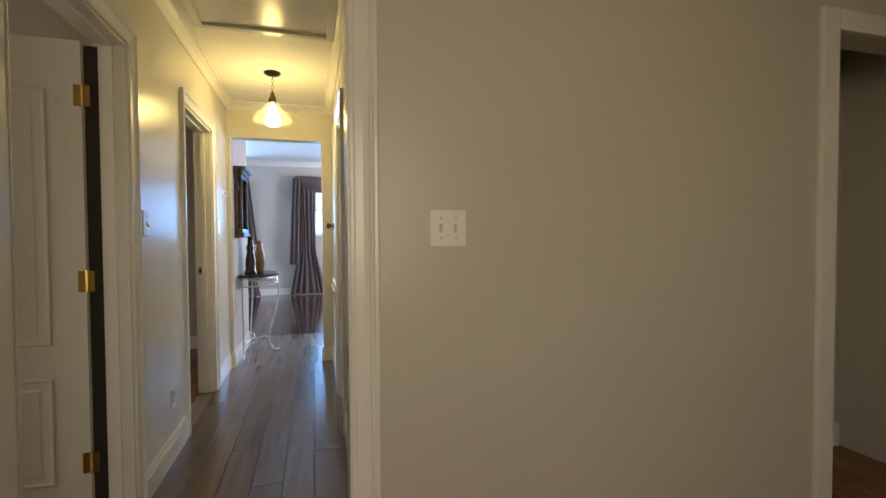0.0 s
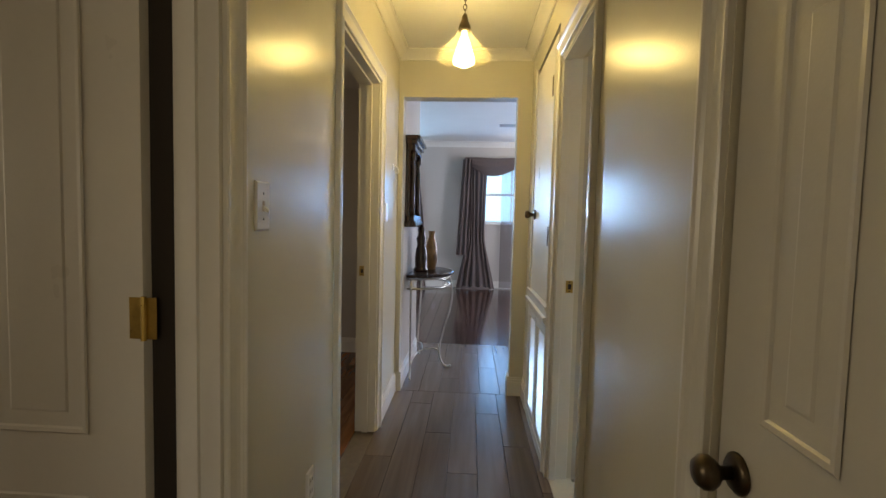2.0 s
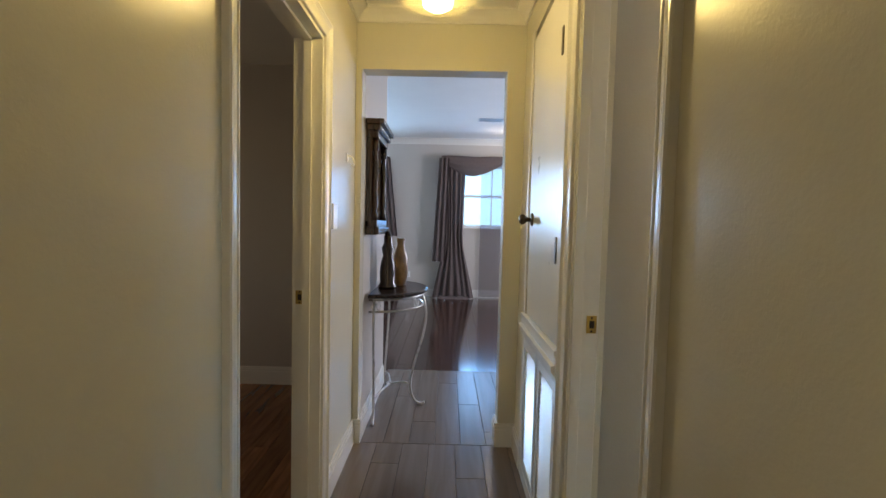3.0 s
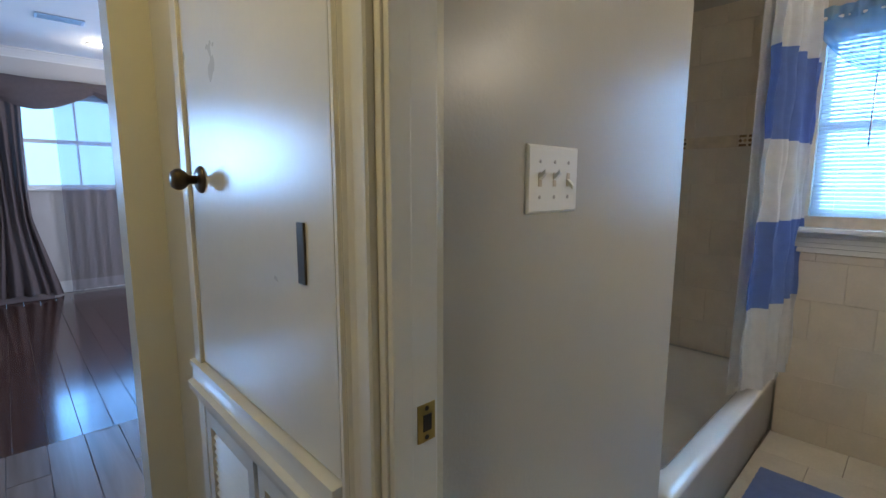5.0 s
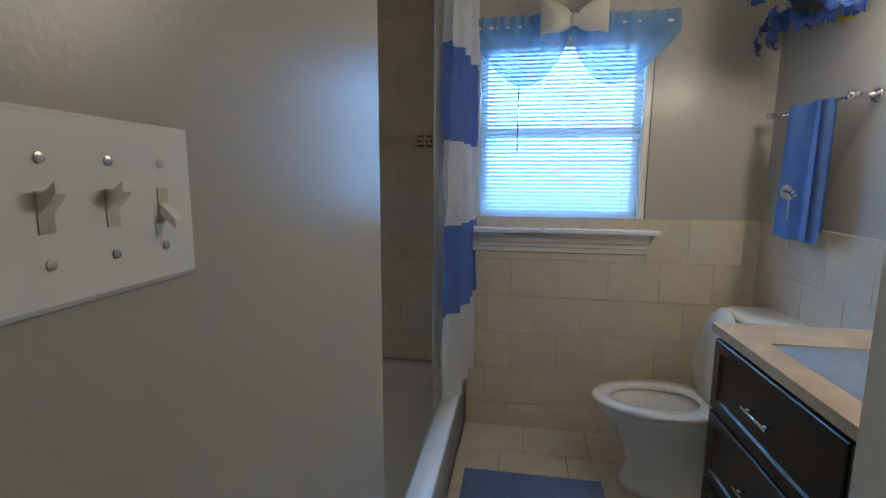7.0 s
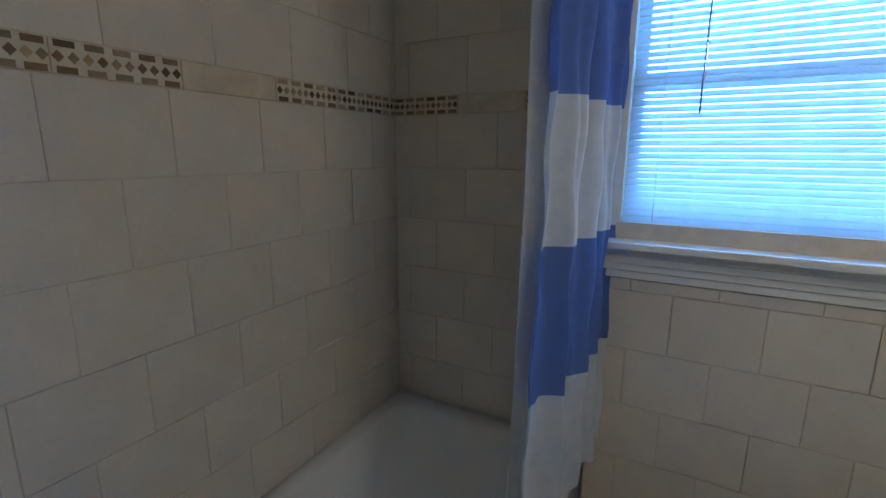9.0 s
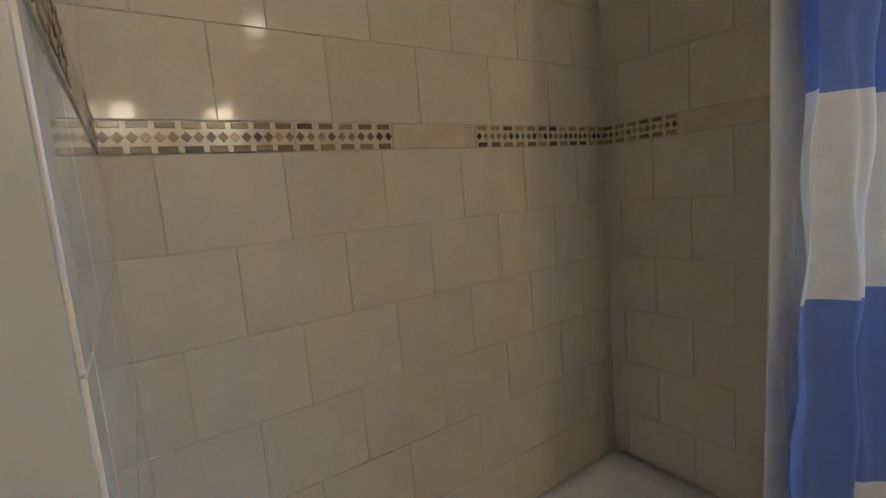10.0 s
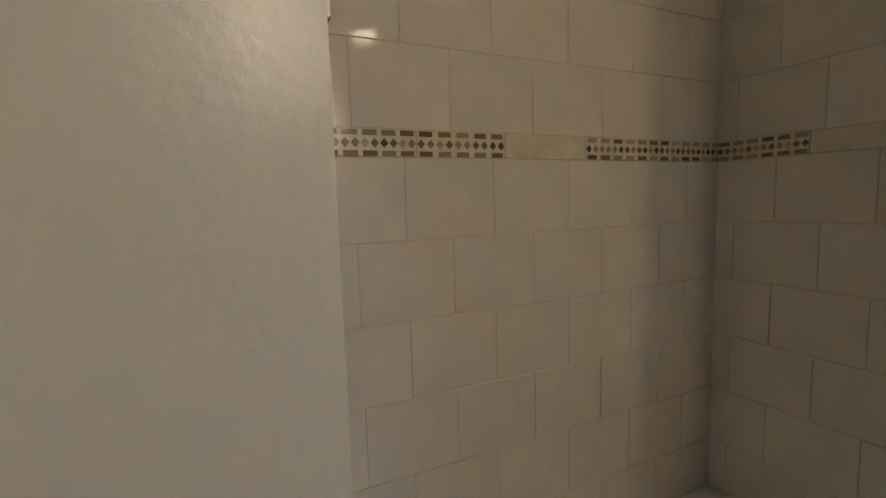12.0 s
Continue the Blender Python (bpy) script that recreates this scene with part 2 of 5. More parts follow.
def smooth_path(points, n=8):
    """Points of a smooth curve through the given ones."""
    p = [Vector(points[0])] + [Vector(q) for q in points] + [Vector(points[-1])]
    out = []
    for a, b, c, d in zip(p, p[1:], p[2:], p[3:]):
        for i in range(n):
            t = i / n
            out.append(0.5 * (2 * b + (c - a) * t + (2 * a - 5 * b + 4 * c - d) * t * t + (3 * b - a - 3 * c + d) * t ** 3))
    return out + [p[-1]]


def part(name, bm, mat, parent=None, label="", smooth=False):
    """Links a bmesh as one mesh object, under parent where there is one."""
    me = bpy.data.meshes.new(name)
    if not me.materials:
        me.materials.append(mat)
    if smooth:
        for f in bm.faces:
            f.smooth = True
    bm.to_mesh(me)
    bm.free()
    ob = new(name, me)
    if parent:
        ob.parent = parent
    if label:
        ob["label"] = label
    return ob


def thing(name, label, category, group="", m=None):
    ob = new(name)
    if m is not None:
        ob.matrix_basis = m
    return tagged(ob, label, category, group)


def setting(name, bm, mat, label, category):
    return tagged(part(name, bm, mat), label, category, kind="structure")


# ---- the plan ----
HL, HR = -0.465, 0.508        # hall walls
W = 0.12                     # wall thickness
HC = 2.53                    # hall ceiling
YE = 4.60                    # end wall of the hall
OL, OR, OH = -0.43, 0.405, 2.20   # opening at its end
YR = 1.16                    # wall of the first room beside the hall
D1A, D1B = 1.335, 2.17        # first doorway in the left wall
D2A, D2B = 3.09, 3.90        # second doorway in the left wall
D3A, D3B = 2.86, 3.48        # bathroom doorway in the right wall
DH = 2.10                    # door height
CA, CB = 1.37, 1.98          # closet door in the right wall
YS, XC, YB, XW = 3.48, 1.57, 4.28, 3.10   # bathroom: switch wall, its end, back wall, window wall
YV = 2.00                    # vanity wall
BC = 2.47                    # bathroom ceiling
WA, WB, WZ0, WZ1 = 2.55, 3.43, 1.135, 2.10  # bathroom window
LY, LC, LX0, LX1 = 10.3, 2.86, -4.2, 3.6   # living room

# left wall of the hall, with two doorways
setting("wall_hall_left", boxes((HL - W, HL, -1.5, D1A, 0, HC), (HL - W, HL, D1A, D1B, DH, HC), (HL - W, HL, D1B, D2A, 0, HC),
        (HL - W, HL, D2A, D2B, DH, HC), (HL - W, HL, D2B, YE + 0.12, 0, HC)), HALL_PAINT, "cream painted semi-gloss hall wall with two doorways", "wall")
setting("wall_hall_right", boxes((HR, HR + W, YR + W, CA, 0, HC), (HR, HR + W, CA, CB, DH, HC), (HR, HR + W, CB, D3A, 0, HC),
        (HR, HR + W, D3A, D3B, DH, HC), (HR, HR + W, D3B, 3.575, 0, HC), (HR, HR + W, 4.34, YE, 0, HC), (HR, HR + W, 3.575, 4.34, 2.30, HC)),
        HALL_PAINT, "cream painted semi-gloss hall wall with doors", "wall")
setting("wall_hall_end", boxes((HL, OL, YE, YE + 0.12, 0, OH), (OR, 0.75, YE, YE + 0.12, 0, OH), (HL, 0.75, YE, YE + 0.12, OH, LC)),
        HALL_PAINT, "cream painted wall with a cased opening to the living room", "wall")
setting("wall_bedroom", boxes((0.45, 2.28, YR, YR + W, 0, HC), (HL, 0.45, YR, YR + W, DH, HC), (2.28, 3.2, YR, YR + W, 2.04, HC), (3.2, 4.2, YR, YR + W, 0, HC)),
        ROOM_PAINT, "grey-beige painted bedroom wall beside the hall", "wall")
# window hole in the rear wall is unseen, cut for the added lamp
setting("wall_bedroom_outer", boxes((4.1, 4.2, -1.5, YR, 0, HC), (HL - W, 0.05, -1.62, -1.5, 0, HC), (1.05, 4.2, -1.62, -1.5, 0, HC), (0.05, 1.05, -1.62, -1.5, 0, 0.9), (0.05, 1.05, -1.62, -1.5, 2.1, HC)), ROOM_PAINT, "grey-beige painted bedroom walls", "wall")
setting("wall_closet", boxes((2.0, 3.4, 1.80, 1.86, 0, HC), (2.10, 2.16, YR + W, 1.80, 0, HC), (3.3, 3.4, YR + W, 1.80, 0, HC)), ROOM_PAINT, "dim closet walls behind the bedroom opening", "wall")
# both window holes are unseen, cut for the two added side room lamps
setting("wall_left_rooms", boxes((-3.6, -3.5, 0.2, 0.7, 0, HC), (-3.6, -3.5, 1.7, 3.6, 0, HC), (-3.6, -3.5, 3.6, 4.6, 0, 0.9), (-3.6, -3.5, 3.6, 4.6, 2.1, HC), (-3.6, -3.5, 0.7, 1.7, 0, 0.9), (-3.6, -3.5, 0.7, 1.7, 2.1, HC), (-3.6, HL - W, 0.1, 0.2, 0, HC), (-3.6, HL - W, 2.5, 2.6, 0, HC), (-3.6, OL - 0.12, 5.55, 5.65, 0, HC), (-3.6, -3.5, 4.6, 5.55, 0, HC)),
        LIVING_PAINT, "plain taupe painted walls of the side rooms", "wall")
setting("wall_switch", boxes((HR + W, XC, YS, YS + W, 0, BC)), BATH_PAINT, "grey-beige semi-gloss bathroom wall with the light switches", "wall")
setting("wall_tub_end", boxes((XC - W, XC, YS + W, YB, 0, BC)), BATH_PAINT, "wall at the shower head end of the bathtub", "wall")
setting("wall_tub_back", boxes((XC - W, XW + W, YB, YB + W, 0, BC)), BATH_PAINT, "long wall behind the bathtub", "wall")
setting("wall_bath_window", boxes((XW, XW + W, YV - W, WA, 0, BC), (XW, XW + W, WB, YB, 0, BC), (XW, XW + W, WA, WB, 0, WZ0), (XW, XW + W, WA, WB, WZ1, BC)),
        BATH_PAINT, "grey-beige bathroom wall with the window", "wall")
setting("wall_vanity", boxes((HR + W, XW, YV - W, YV, 0, BC)), BATH_PAINT, "grey-beige bathroom wall behind vanity and toilet", "wall")
# the closet's inner shade is put into this wall's near-black colour
setting("wall_air_closet", boxes((HR + 0.75, HR + 0.8, 3.60, YE, 0, HC)), RECESS_SHADE, "back wall of the air return closet, its shade painted near-black", "wall")
# hole in the LX1 wall is unseen, cut for the added fill lamp
setting("wall_living", boxes((LX0, -2.6, LY, LY + 0.14, 0, LC), (-2.6, -1.4, LY, LY + 0.14, 0, 1.29), (-2.6, -1.4, LY, LY + 0.14, 2.40, LC), (-1.4, 0.34, LY, LY + 0.14, 0, LC), (0.34, 1.95, LY, LY + 0.14, 0, 1.29), (0.34, 1.95, LY, LY + 0.14, 2.40, LC),
        (1.95, LX1, LY, LY + 0.14, 0, LC), (LX1, LX1 + 0.1, YE, 7.0, 0, LC), (LX1, LX1 + 0.1, 8.6, LY, 0, LC), (LX1, LX1 + 0.1, 7.0, 8.6, 0, 0.95), (LX1, LX1 + 0.1, 7.0, 8.6, 2.25, LC), (LX0 - 0.1, LX0, 5.77, LY, 0, LC), (0.75, LX1, YE, YE + 0.12, 0, LC)),
        LIVING_PAINT, "taupe painted living room walls with a window", "wall")
setting("wall_console", boxes((OL - 0.12, OL, YE + 0.12, 5.67, 0, LC), (LX0, OL - 0.12, 5.651, 5.67, 0, LC)), LIVING_PAINT, "pale painted wall stub behind the console table", "wall")

# floors and ceilings
setting("floor", boxes((-3.6, 4.2, -1.62, 5.65, -0.12, -0.012), (-0.55, 4.2, 5.65, 6.0, -0.12, -0.012), (LX0, LX1, 5.65, LY, -0.16, -0.125)), DARK_GROUT, "grouted floor bed under the wood-look tiles", "floor")
setting("ceiling_hall", boxes((-3.6, 4.2, -1.62, YE, HC, HC + 0.1), (-3.6, OL - 0.12, YE, 5.65, HC, HC + 0.1)), CEIL_PAINT, "cream painted hall ceiling", "ceiling")
setting("ceiling_bath", boxes((HR + W, XW + W, YV - W, YB + W, BC, BC + 0.04)), CEIL_PAINT, "white painted bathroom ceiling", "ceiling")
setting("ceiling_living", boxes((LX0 - 0.1, LX1 + 0.1, YE, LY + 0.14, LC, LC + 0.1)), CEIL_PAINT, "white painted living room ceiling", "ceiling")
# -- things --


def skirt(name, x0, x1, y0, y1, side):
    """A stepped baseboard along a wall; side: the way it faces, as '+x'."""
    bm = bmesh.new()
    for h, d in ((0.105, 0.017), (0.125, 0.013), (0.14, 0.008)):
        if side == "+x":
            box(bm, x0, x0 + d, y0, y1, 0, h)
        elif side == "-x":
            box(bm, x0 - d, x0, y0, y1, 0, h)
        elif side == "+y":
            box(bm, x0, x1, y0, y0 + d, 0, h)
        else:
            box(bm, x0, x1, y0 - d, y0, 0, h)
    return setting(name, bm, TRIM, "white painted stepped baseboard along the wall", "baseboard")


for seg in ((-1.5, D1A - 0.09), (D1B + 0.085, D2A - 0.085), (D2B + 0.085, YE)):
    skirt("baseboard", HL, 0, *seg, "+x")
skirt("baseboard", HR, 0, CB + 0.08, D3A - 0.08, "-x")
skirt("baseboard", HR, 0, 4.345, YE, "-x")
skirt("baseboard", HL, OL + 0.016, YE, 0, "-y")
skirt("baseboard", OR - 0.016, HR, YE, 0, "-y")
skirt("baseboard", OL, 0, YE, YE + 0.13, "+x")
skirt("baseboard", OR, 0, YE, YE + 0.13, "-x")
skirt("baseboard", OL, 0, YE + 0.135, 5.67, "+x")
skirt("baseboard", LX0, LX1, LY, 0, "-y")
skirt("baseboard", 0.52, 2.2, YR, 0, "-y")
skirt("baseboard", -3.5, OL - 0.12, 5.55, 0, "-y")
skirt("baseboard", 2.16, 3.3, 1.80, 0, "-y")


def crown(name, a, b, z, out, size=0.08):
    """A sloped crown moulding from a to b under a ceiling at z; out: the way it faces."""
    o, rings = Vector((*out, 0)), []
    for p in (a, b):
        p = Vector((*p, z))
        rings.append([p + o * d + Vector((0, 0, -h)) for d, h in
                      ((0, 0), (size, 0), (size, 0.012), (size * 0.8, 0.016), (size * 0.45, size * 0.5), (size * 0.18, size * 0.85), (size * 0.16, size), (0, size))])
    return setting(name, ring_mesh(bmesh.new(), rings), TRIM, "white painted crown moulding under the ceiling", "moulding")


crown("crown_moulding", (HL, YR + W), (HL, YE), HC, (1, 0), 0.07)
crown("crown_moulding", (HR, YR + W), (HR, YE), HC, (-1, 0), 0.07)
crown("crown_moulding", (HL, YE), (HR, YE), HC, (0, -1), 0.07)
crown("crown_moulding", (LX0, LY), (LX1, LY), LC, (0, -1), 0.10)


def casing(name, x, out, y0, y1, h, w=0.075):
    """Moulded door casing on a wall face at x, round an opening."""
    prof = ((0.004, 0.0), (0.004, 0.011), (0.008, 0.014), (0.014, 0.014), (0.018, 0.011), (w * 0.5, 0.013), (w * 0.66, 0.016), (w * 0.74, 0.021), (w * 0.80, 0.019), (w * 0.86, 0.024), (w * 0.96, 0.024), (w, 0.019), (w, 0.0))
    rings = []
    for corner in range(4):
        ring = []
        for a, d in prof:
            y = y0 - a if corner < 2 else y1 + a
            ring.append((x + out * d, y, h + a if corner in (1, 2) else 0))
        rings.append(ring)
    bm = ring_mesh(bmesh.new(), rings)
    return setting(name, bm, TRIM, "white glossy moulded door casing", "casing")


def jamb(name, x0, x1, y0, y1, h, mat=None):
    """Lining of an opening in a wall between x0 and x1, with stops."""
    xm = (x0 + x1) / 2
    bm = boxes((x0, x1, y0, y0 + 0.014, 0, h), (x0, x1, y1 - 0.014, y1, 0, h), (x0, x1, y0, y1, h - 0.014, h),
               (xm - 0.016, xm + 0.016, y0 + 0.014, y0 + 0.026, 0, h), (xm - 0.016, xm + 0.016, y1 - 0.026, y1 - 0.014, 0, h),
               (xm - 0.016, xm + 0.016, y0, y1, h - 0.026, h - 0.014))
    return setting(name, bm, mat or TRIM, "white painted door jamb lining", "door frame")


casing("door_trim_1", HL, 1, D1A, D1B, DH)
casing("door_trim_2", HL, 1, D2A, D2B, DH)
casing("door_trim_3", HR, -1, D3A, D3B, DH)
casing("door_trim_4", HR, -1, CA, CB, DH)
setting("door_trim_5", boxes((HR - 0.014, HR, 4.29, 4.34, 0, 2.30), bevel=0.003), TRIM, "white painted casing beside the utility door", "casing")
jamb("door_frame_1", HL - W - 0.002, HL + 0.002, D1A, D1B, DH)
jamb("door_frame_2", HL - W - 0.002, HL + 0.002, D2A, D2B, DH)
bm = boxes((HR - 0.002, HR + 0.095, D3A, D3A + 0.014, 0, DH), (HR - 0.002, HR + 0.095, D3B - 0.014, D3B, 0, DH), (HR - 0.002, HR + 0.095, D3A + 0.014, D3B - 0.014, DH - 0.014, DH),
           (HR + 0.002, HR + 0.037, D3A + 0.014, D3A + 0.026, 0, DH), (HR + 0.002, HR + 0.037, D3B - 0.026, D3B - 0.014, 0, DH), (HR + 0.002, HR + 0.037, D3A + 0.026, D3B - 0.026, DH - 0.026, DH - 0.014), bevel=0.002)
setting("door_frame_3", bm, TRIM, "white painted door jamb lining with its stop", "door frame")
# bedroom doorway across the hall's near end
RJ = 0.412
bm = boxes((RJ, RJ + 0.02, YR - 0.004, YR + W + 0.004, 0, DH), (HL, HL + 0.02, YR - 0.004, YR + W + 0.004, 0, DH), (HL, RJ + 0.02, YR - 0.004, YR + W + 0.004, DH - 0.02, DH))
setting("door_frame_6", bm, TRIM, "white painted bedroom door frame", "door frame")
PROFILE = ((0.004, 0.0), (0.004, 0.011), (0.009, 0.014), (0.016, 0.014), (0.021, 0.011), (0.044, 0.013), (0.058, 0.016), (0.064, 0.021), (0.069, 0.019), (0.074, 0.024), (0.083, 0.024), (0.087, 0.019), (0.087, 0.0))
bm = ring_mesh(bmesh.new(), [[(x if x < 0 else RJ + a, YR - d, DH + a if top else 0) for a, d in PROFILE] for x, top in ((1, False), (1, True), (HL + 0.02, True))])
setting("door_trim_6", bm, TRIM, "white glossy moulded bedroom door casing", "casing")
bm = boxes((2.20, 2.285, YR - 0.02, YR, 0, 2.12), (2.285, 3.2, YR - 0.02, YR, 2.04, 2.12), bevel=0.004)
setting("door_trim_7", bm, TRIM, "white painted casing of the closet opening", "casing")


def raised(bm, u0, u1, v0, v1, put, arch=0.0):
    """A moulded panel on a door face: a sunk groove and a raised field; put(u, v, d) gives the place."""
    def loop(inset, d):
        a, b, c, e = u0 + inset, u1 - inset, v0 + inset, v1 - inset
        pts = [put(a, c, d), put(b, c, d)]
        n = 14 if arch else 1
        for i in range(n + 1):
            t = i / n if n > 1 else i
            u = b + (a - b) * t
            rise = t if arch < 0 else 1 - t
            lift = abs(arch) * (0.5 - 0.5 * math.cos(math.pi * rise))
            pts.append(put(u, e - abs(arch) + lift, d))
        return pts
    loops = [loop(0, 0.001), loop(0.004, 0.004), loop(0.012, 0.003), loop(0.020, -0.006), loop(0.034, -0.006), loop(0.052, 0.001)]
    ring_mesh(bm, loops, cap=False)
    rows = [bm.verts.new(p) for p in loops[-1]]
    bm.faces.new(rows)


def knob_parts(parent, place, out, mat, r=0.028):
    """A round knob with its rose; out: the axis it points along."""
    p, o = Vector(place), Vector(out).normalized()
    for nm, prof in (("rose", ((0.033, 0), (0.033, 0.004), (0.026, 0.010), (0.012, 0.012))),
                     ("knob", ((0.010, 0.010), (0.011, 0.028), (r * 0.75, 0.036), (r, 0.046), (r * 0.98, 0.056), (r * 0.7, 0.066), (0.004, 0.068)))):
        bm = lathe(prof, 20)
        bmesh.ops.transform(bm, matrix=Matrix.Translation(p) @ o.to_track_quat("Z", "Y").to_matrix().to_4x4(), verts=bm.verts)
        part(nm, bm, mat, parent, smooth=True)


def panel_door(name, label, m, width, panels, arch=0.0, knob=None, hinges=(), height=DH - 0.02, backs=True):
    """A moulded door leaf: along +x from its hinge, its faces at y = 0 and y = -0.035."""
    d = tagged(new(name), label, "door", kind="structure")
    d.matrix_basis = m
    part("leaf", boxes((0.002, width, -0.034, -0.001, 0.01, height), bevel=0.0015), DOOR_PAINT, d)
    for u0, u1, v0, v1, a in panels:
        bm = bmesh.new()
        raised(bm, u0, u1, v0, v1, lambda u, v, e: (u, e, v), a)
        part("panel", bm, DOOR_PAINT, d)
        if backs:
            bm = bmesh.new()
            raised(bm, u0, u1, v0, v1, lambda u, v, e: (u, -0.035 - e, v), a)
            part("panel", bm, DOOR_PAINT, d)
    if knob:
        knob_parts(d, (knob[0], 0, knob[1]), (0, 1, 0), BRONZE)
        knob_parts(d, (knob[0], -0.035, knob[1]), (0, -1, 0), BRONZE)
    for z in hinges:
        bm = boxes((-0.03, 0.03, 0.0005, 0.003, z - 0.045, z + 0.045))
        tube(bm, [(-0.004, 0.006, z - 0.048), (-0.004, 0.006, z + 0.048)], 0.006)
        part("hinge", bm, BRASS, d, "aged brass butt hinge")
    return d


SIX = lambda w: [(a, b, c, d, 0) for a, b in ((0.105, w / 2 - 0.05), (w / 2 + 0.05, w - 0.105)) for c, d in ((0.20, 0.86), (1.0, 1.62), (1.73, 1.95))]
FOUR = lambda w: [(0.13, w / 2 - 0.04, 0.20, 0.66, 0), (w / 2 + 0.04, w - 0.13, 0.20, 0.66, 0), (0.13, w / 2 - 0.04, 0.80, 1.94, 0.07), (w / 2 + 0.04, w - 0.13, 0.80, 1.94, -0.07)]
# open door of the first side room, at right angles to the hall
panel_door("door_1", "white moulded panel door with arched upper panels, open into the side room", pose(HL - W - 0.03, D1B - 0.045, 0, 0, 0, 180), 0.80, FOUR(0.80), hinges=(0.283, 1.065, 1.85))
# thin near-black strip stands for the shade in the hinge gap
part("gap", boxes((HL - W - 0.035, HL - W + 0.02, D1B - 0.016, D1B - 0.0145, 0.02, DH - 0.03)), RECESS_SHADE, None)
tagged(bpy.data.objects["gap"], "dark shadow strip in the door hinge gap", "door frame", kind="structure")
# bedroom door, folded back into the bedroom
panel_door("door_2", "white six-panel bedroom door standing open", pose(HL + 0.045, YR + 0.09, 0, 0, 0, -90), 0.76, SIX(0.76), knob=(0.70, 0.90))
# closed closet door in the hall
panel_door("door_3", "closed white six-panel closet door in the hall", pose(HR + 0.012, CA + 0.003, 0, 0, 0, 90), 0.604, SIX(0.604), knob=(0.545, 0.90), backs=False)
# bathroom door, open into the bathroom
panel_door("door_4", "white six-panel bathroom door standing open beside the vanity", pose(HR + W + 0.012, D3A - 0.02, 0, 0, 0, -7), 0.60, SIX(0.60), knob=(0.54, 0.90))


def plate(name, label, m, w, gangs=0, up=(), duplex=False):
    """A wall plate in its own x, z plane, facing -y."""
    p = thing(name, label, "outlet" if duplex else "light switch", m=m)
    bm = bmesh.new()
    h = 0.0575
    ring_mesh(bm, [[(sx * (w / 2 - i), -d, sz * (h - i)) for sx, sz in ((-1, -1), (1, -1), (1, 1), (-1, 1))] for i, d in ((0, 0), (0, 0.003), (0.004, 0.0065))])
    part("cover_plate", bm, PLASTIC, p)
    for g in range(gangs):
        x = (g - (gangs - 1) / 2) * 0.046
        part("slot", boxes((x - 0.005, x + 0.005, -0.0075, -0.006, -0.012, 0.012)), GROUT, p)
        s = 1 if up[g] else -1
        bm = bmesh.new()
        ring_mesh(bm, [[(x + a * r, -0.006 - d, s * (0.002 + e) + b * r) for a, b in ((-1, -1), (1, -1), (1, 1), (-1, 1))] for r, d, e in ((0.0045, 0, 0), (0.004, 0.010, 0.008), (0.0036, 0.014, 0.012))])
        part("toggle", bm, PLASTIC, p)
        for z in (-0.03, 0.03):
            part("screw", lathe(((0.0033, 0), (0.0033, -0.0012), (0.0015, -0.0016)), 10, "y", (x, -0.0064, z)), STEEL, p)
    if duplex:
        for z in (-0.02, 0.02):
            part("socket", boxes((-0.017, 0.017, -0.009, -0.006, z - 0.014, z + 0.014), bevel=0.003), PLASTIC, p)
            part("slot", boxes((-0.008, -0.006, -0.0098, -0.0088, z - 0.006, z + 0.006), (0.006, 0.008, -0.0098, -0.0088, z - 0.006, z + 0.006)), RECESS_SHADE, p)
    return p


plate("light_switch", "white double toggle switch plate on the bedroom wall", pose(0.708, YR, 1.274), 0.116, 2, (0, 0))
plate("light_switch", "white triple toggle switch plate on the bathroom wall", pose(0.9135, YS, 1.349) @ Matrix.Diagonal((1.03, 1, 1.09, 1)), 0.163, 3, (1, 1, 0))
plate("light_switch", "white single toggle switch plate on the hall wall", pose(HL, 2.36, 1.318, 0, 0, 90) @ Matrix.Scale(1.12, 4), 0.07, 1, (0,))
plate("wall_outlet", "white duplex outlet low on the hall wall", pose(HL, 2.74, 0.34, 0, 0, 90), 0.07, duplex=True)
plate("wall_outlet", "white duplex outlet low on the living room wall", pose(-0.62, LY, 0.40), 0.075, duplex=True)
th = thing("thermostat", "small white thermostat box on the hall wall", "thermostat", m=pose(HL, 4.06, 1.34))
part("case", boxes((0, 0.022, -0.04, 0.04, -0.06, 0.06), bevel=0.006), PLASTIC, th)
hk = thing("wall_hook", "small white ornamental hook on the hall wall", "hook", m=pose(HL, 4.38, 1.66))
part("plate", lathe(((0.024, 0), (0.024, 0.004), (0.012, 0.008)), 14, "x"), PLASTIC, hk)
part("hook", tube(bmesh.new(), smooth_path([(0.005, 0, 0.01), (0.03, 0, 0.0), (0.04, 0, -0.03), (0.03, 0, -0.045), (0.02, 0, -0.035)], 5), 0.004), PLASTIC, hk, smooth=True)
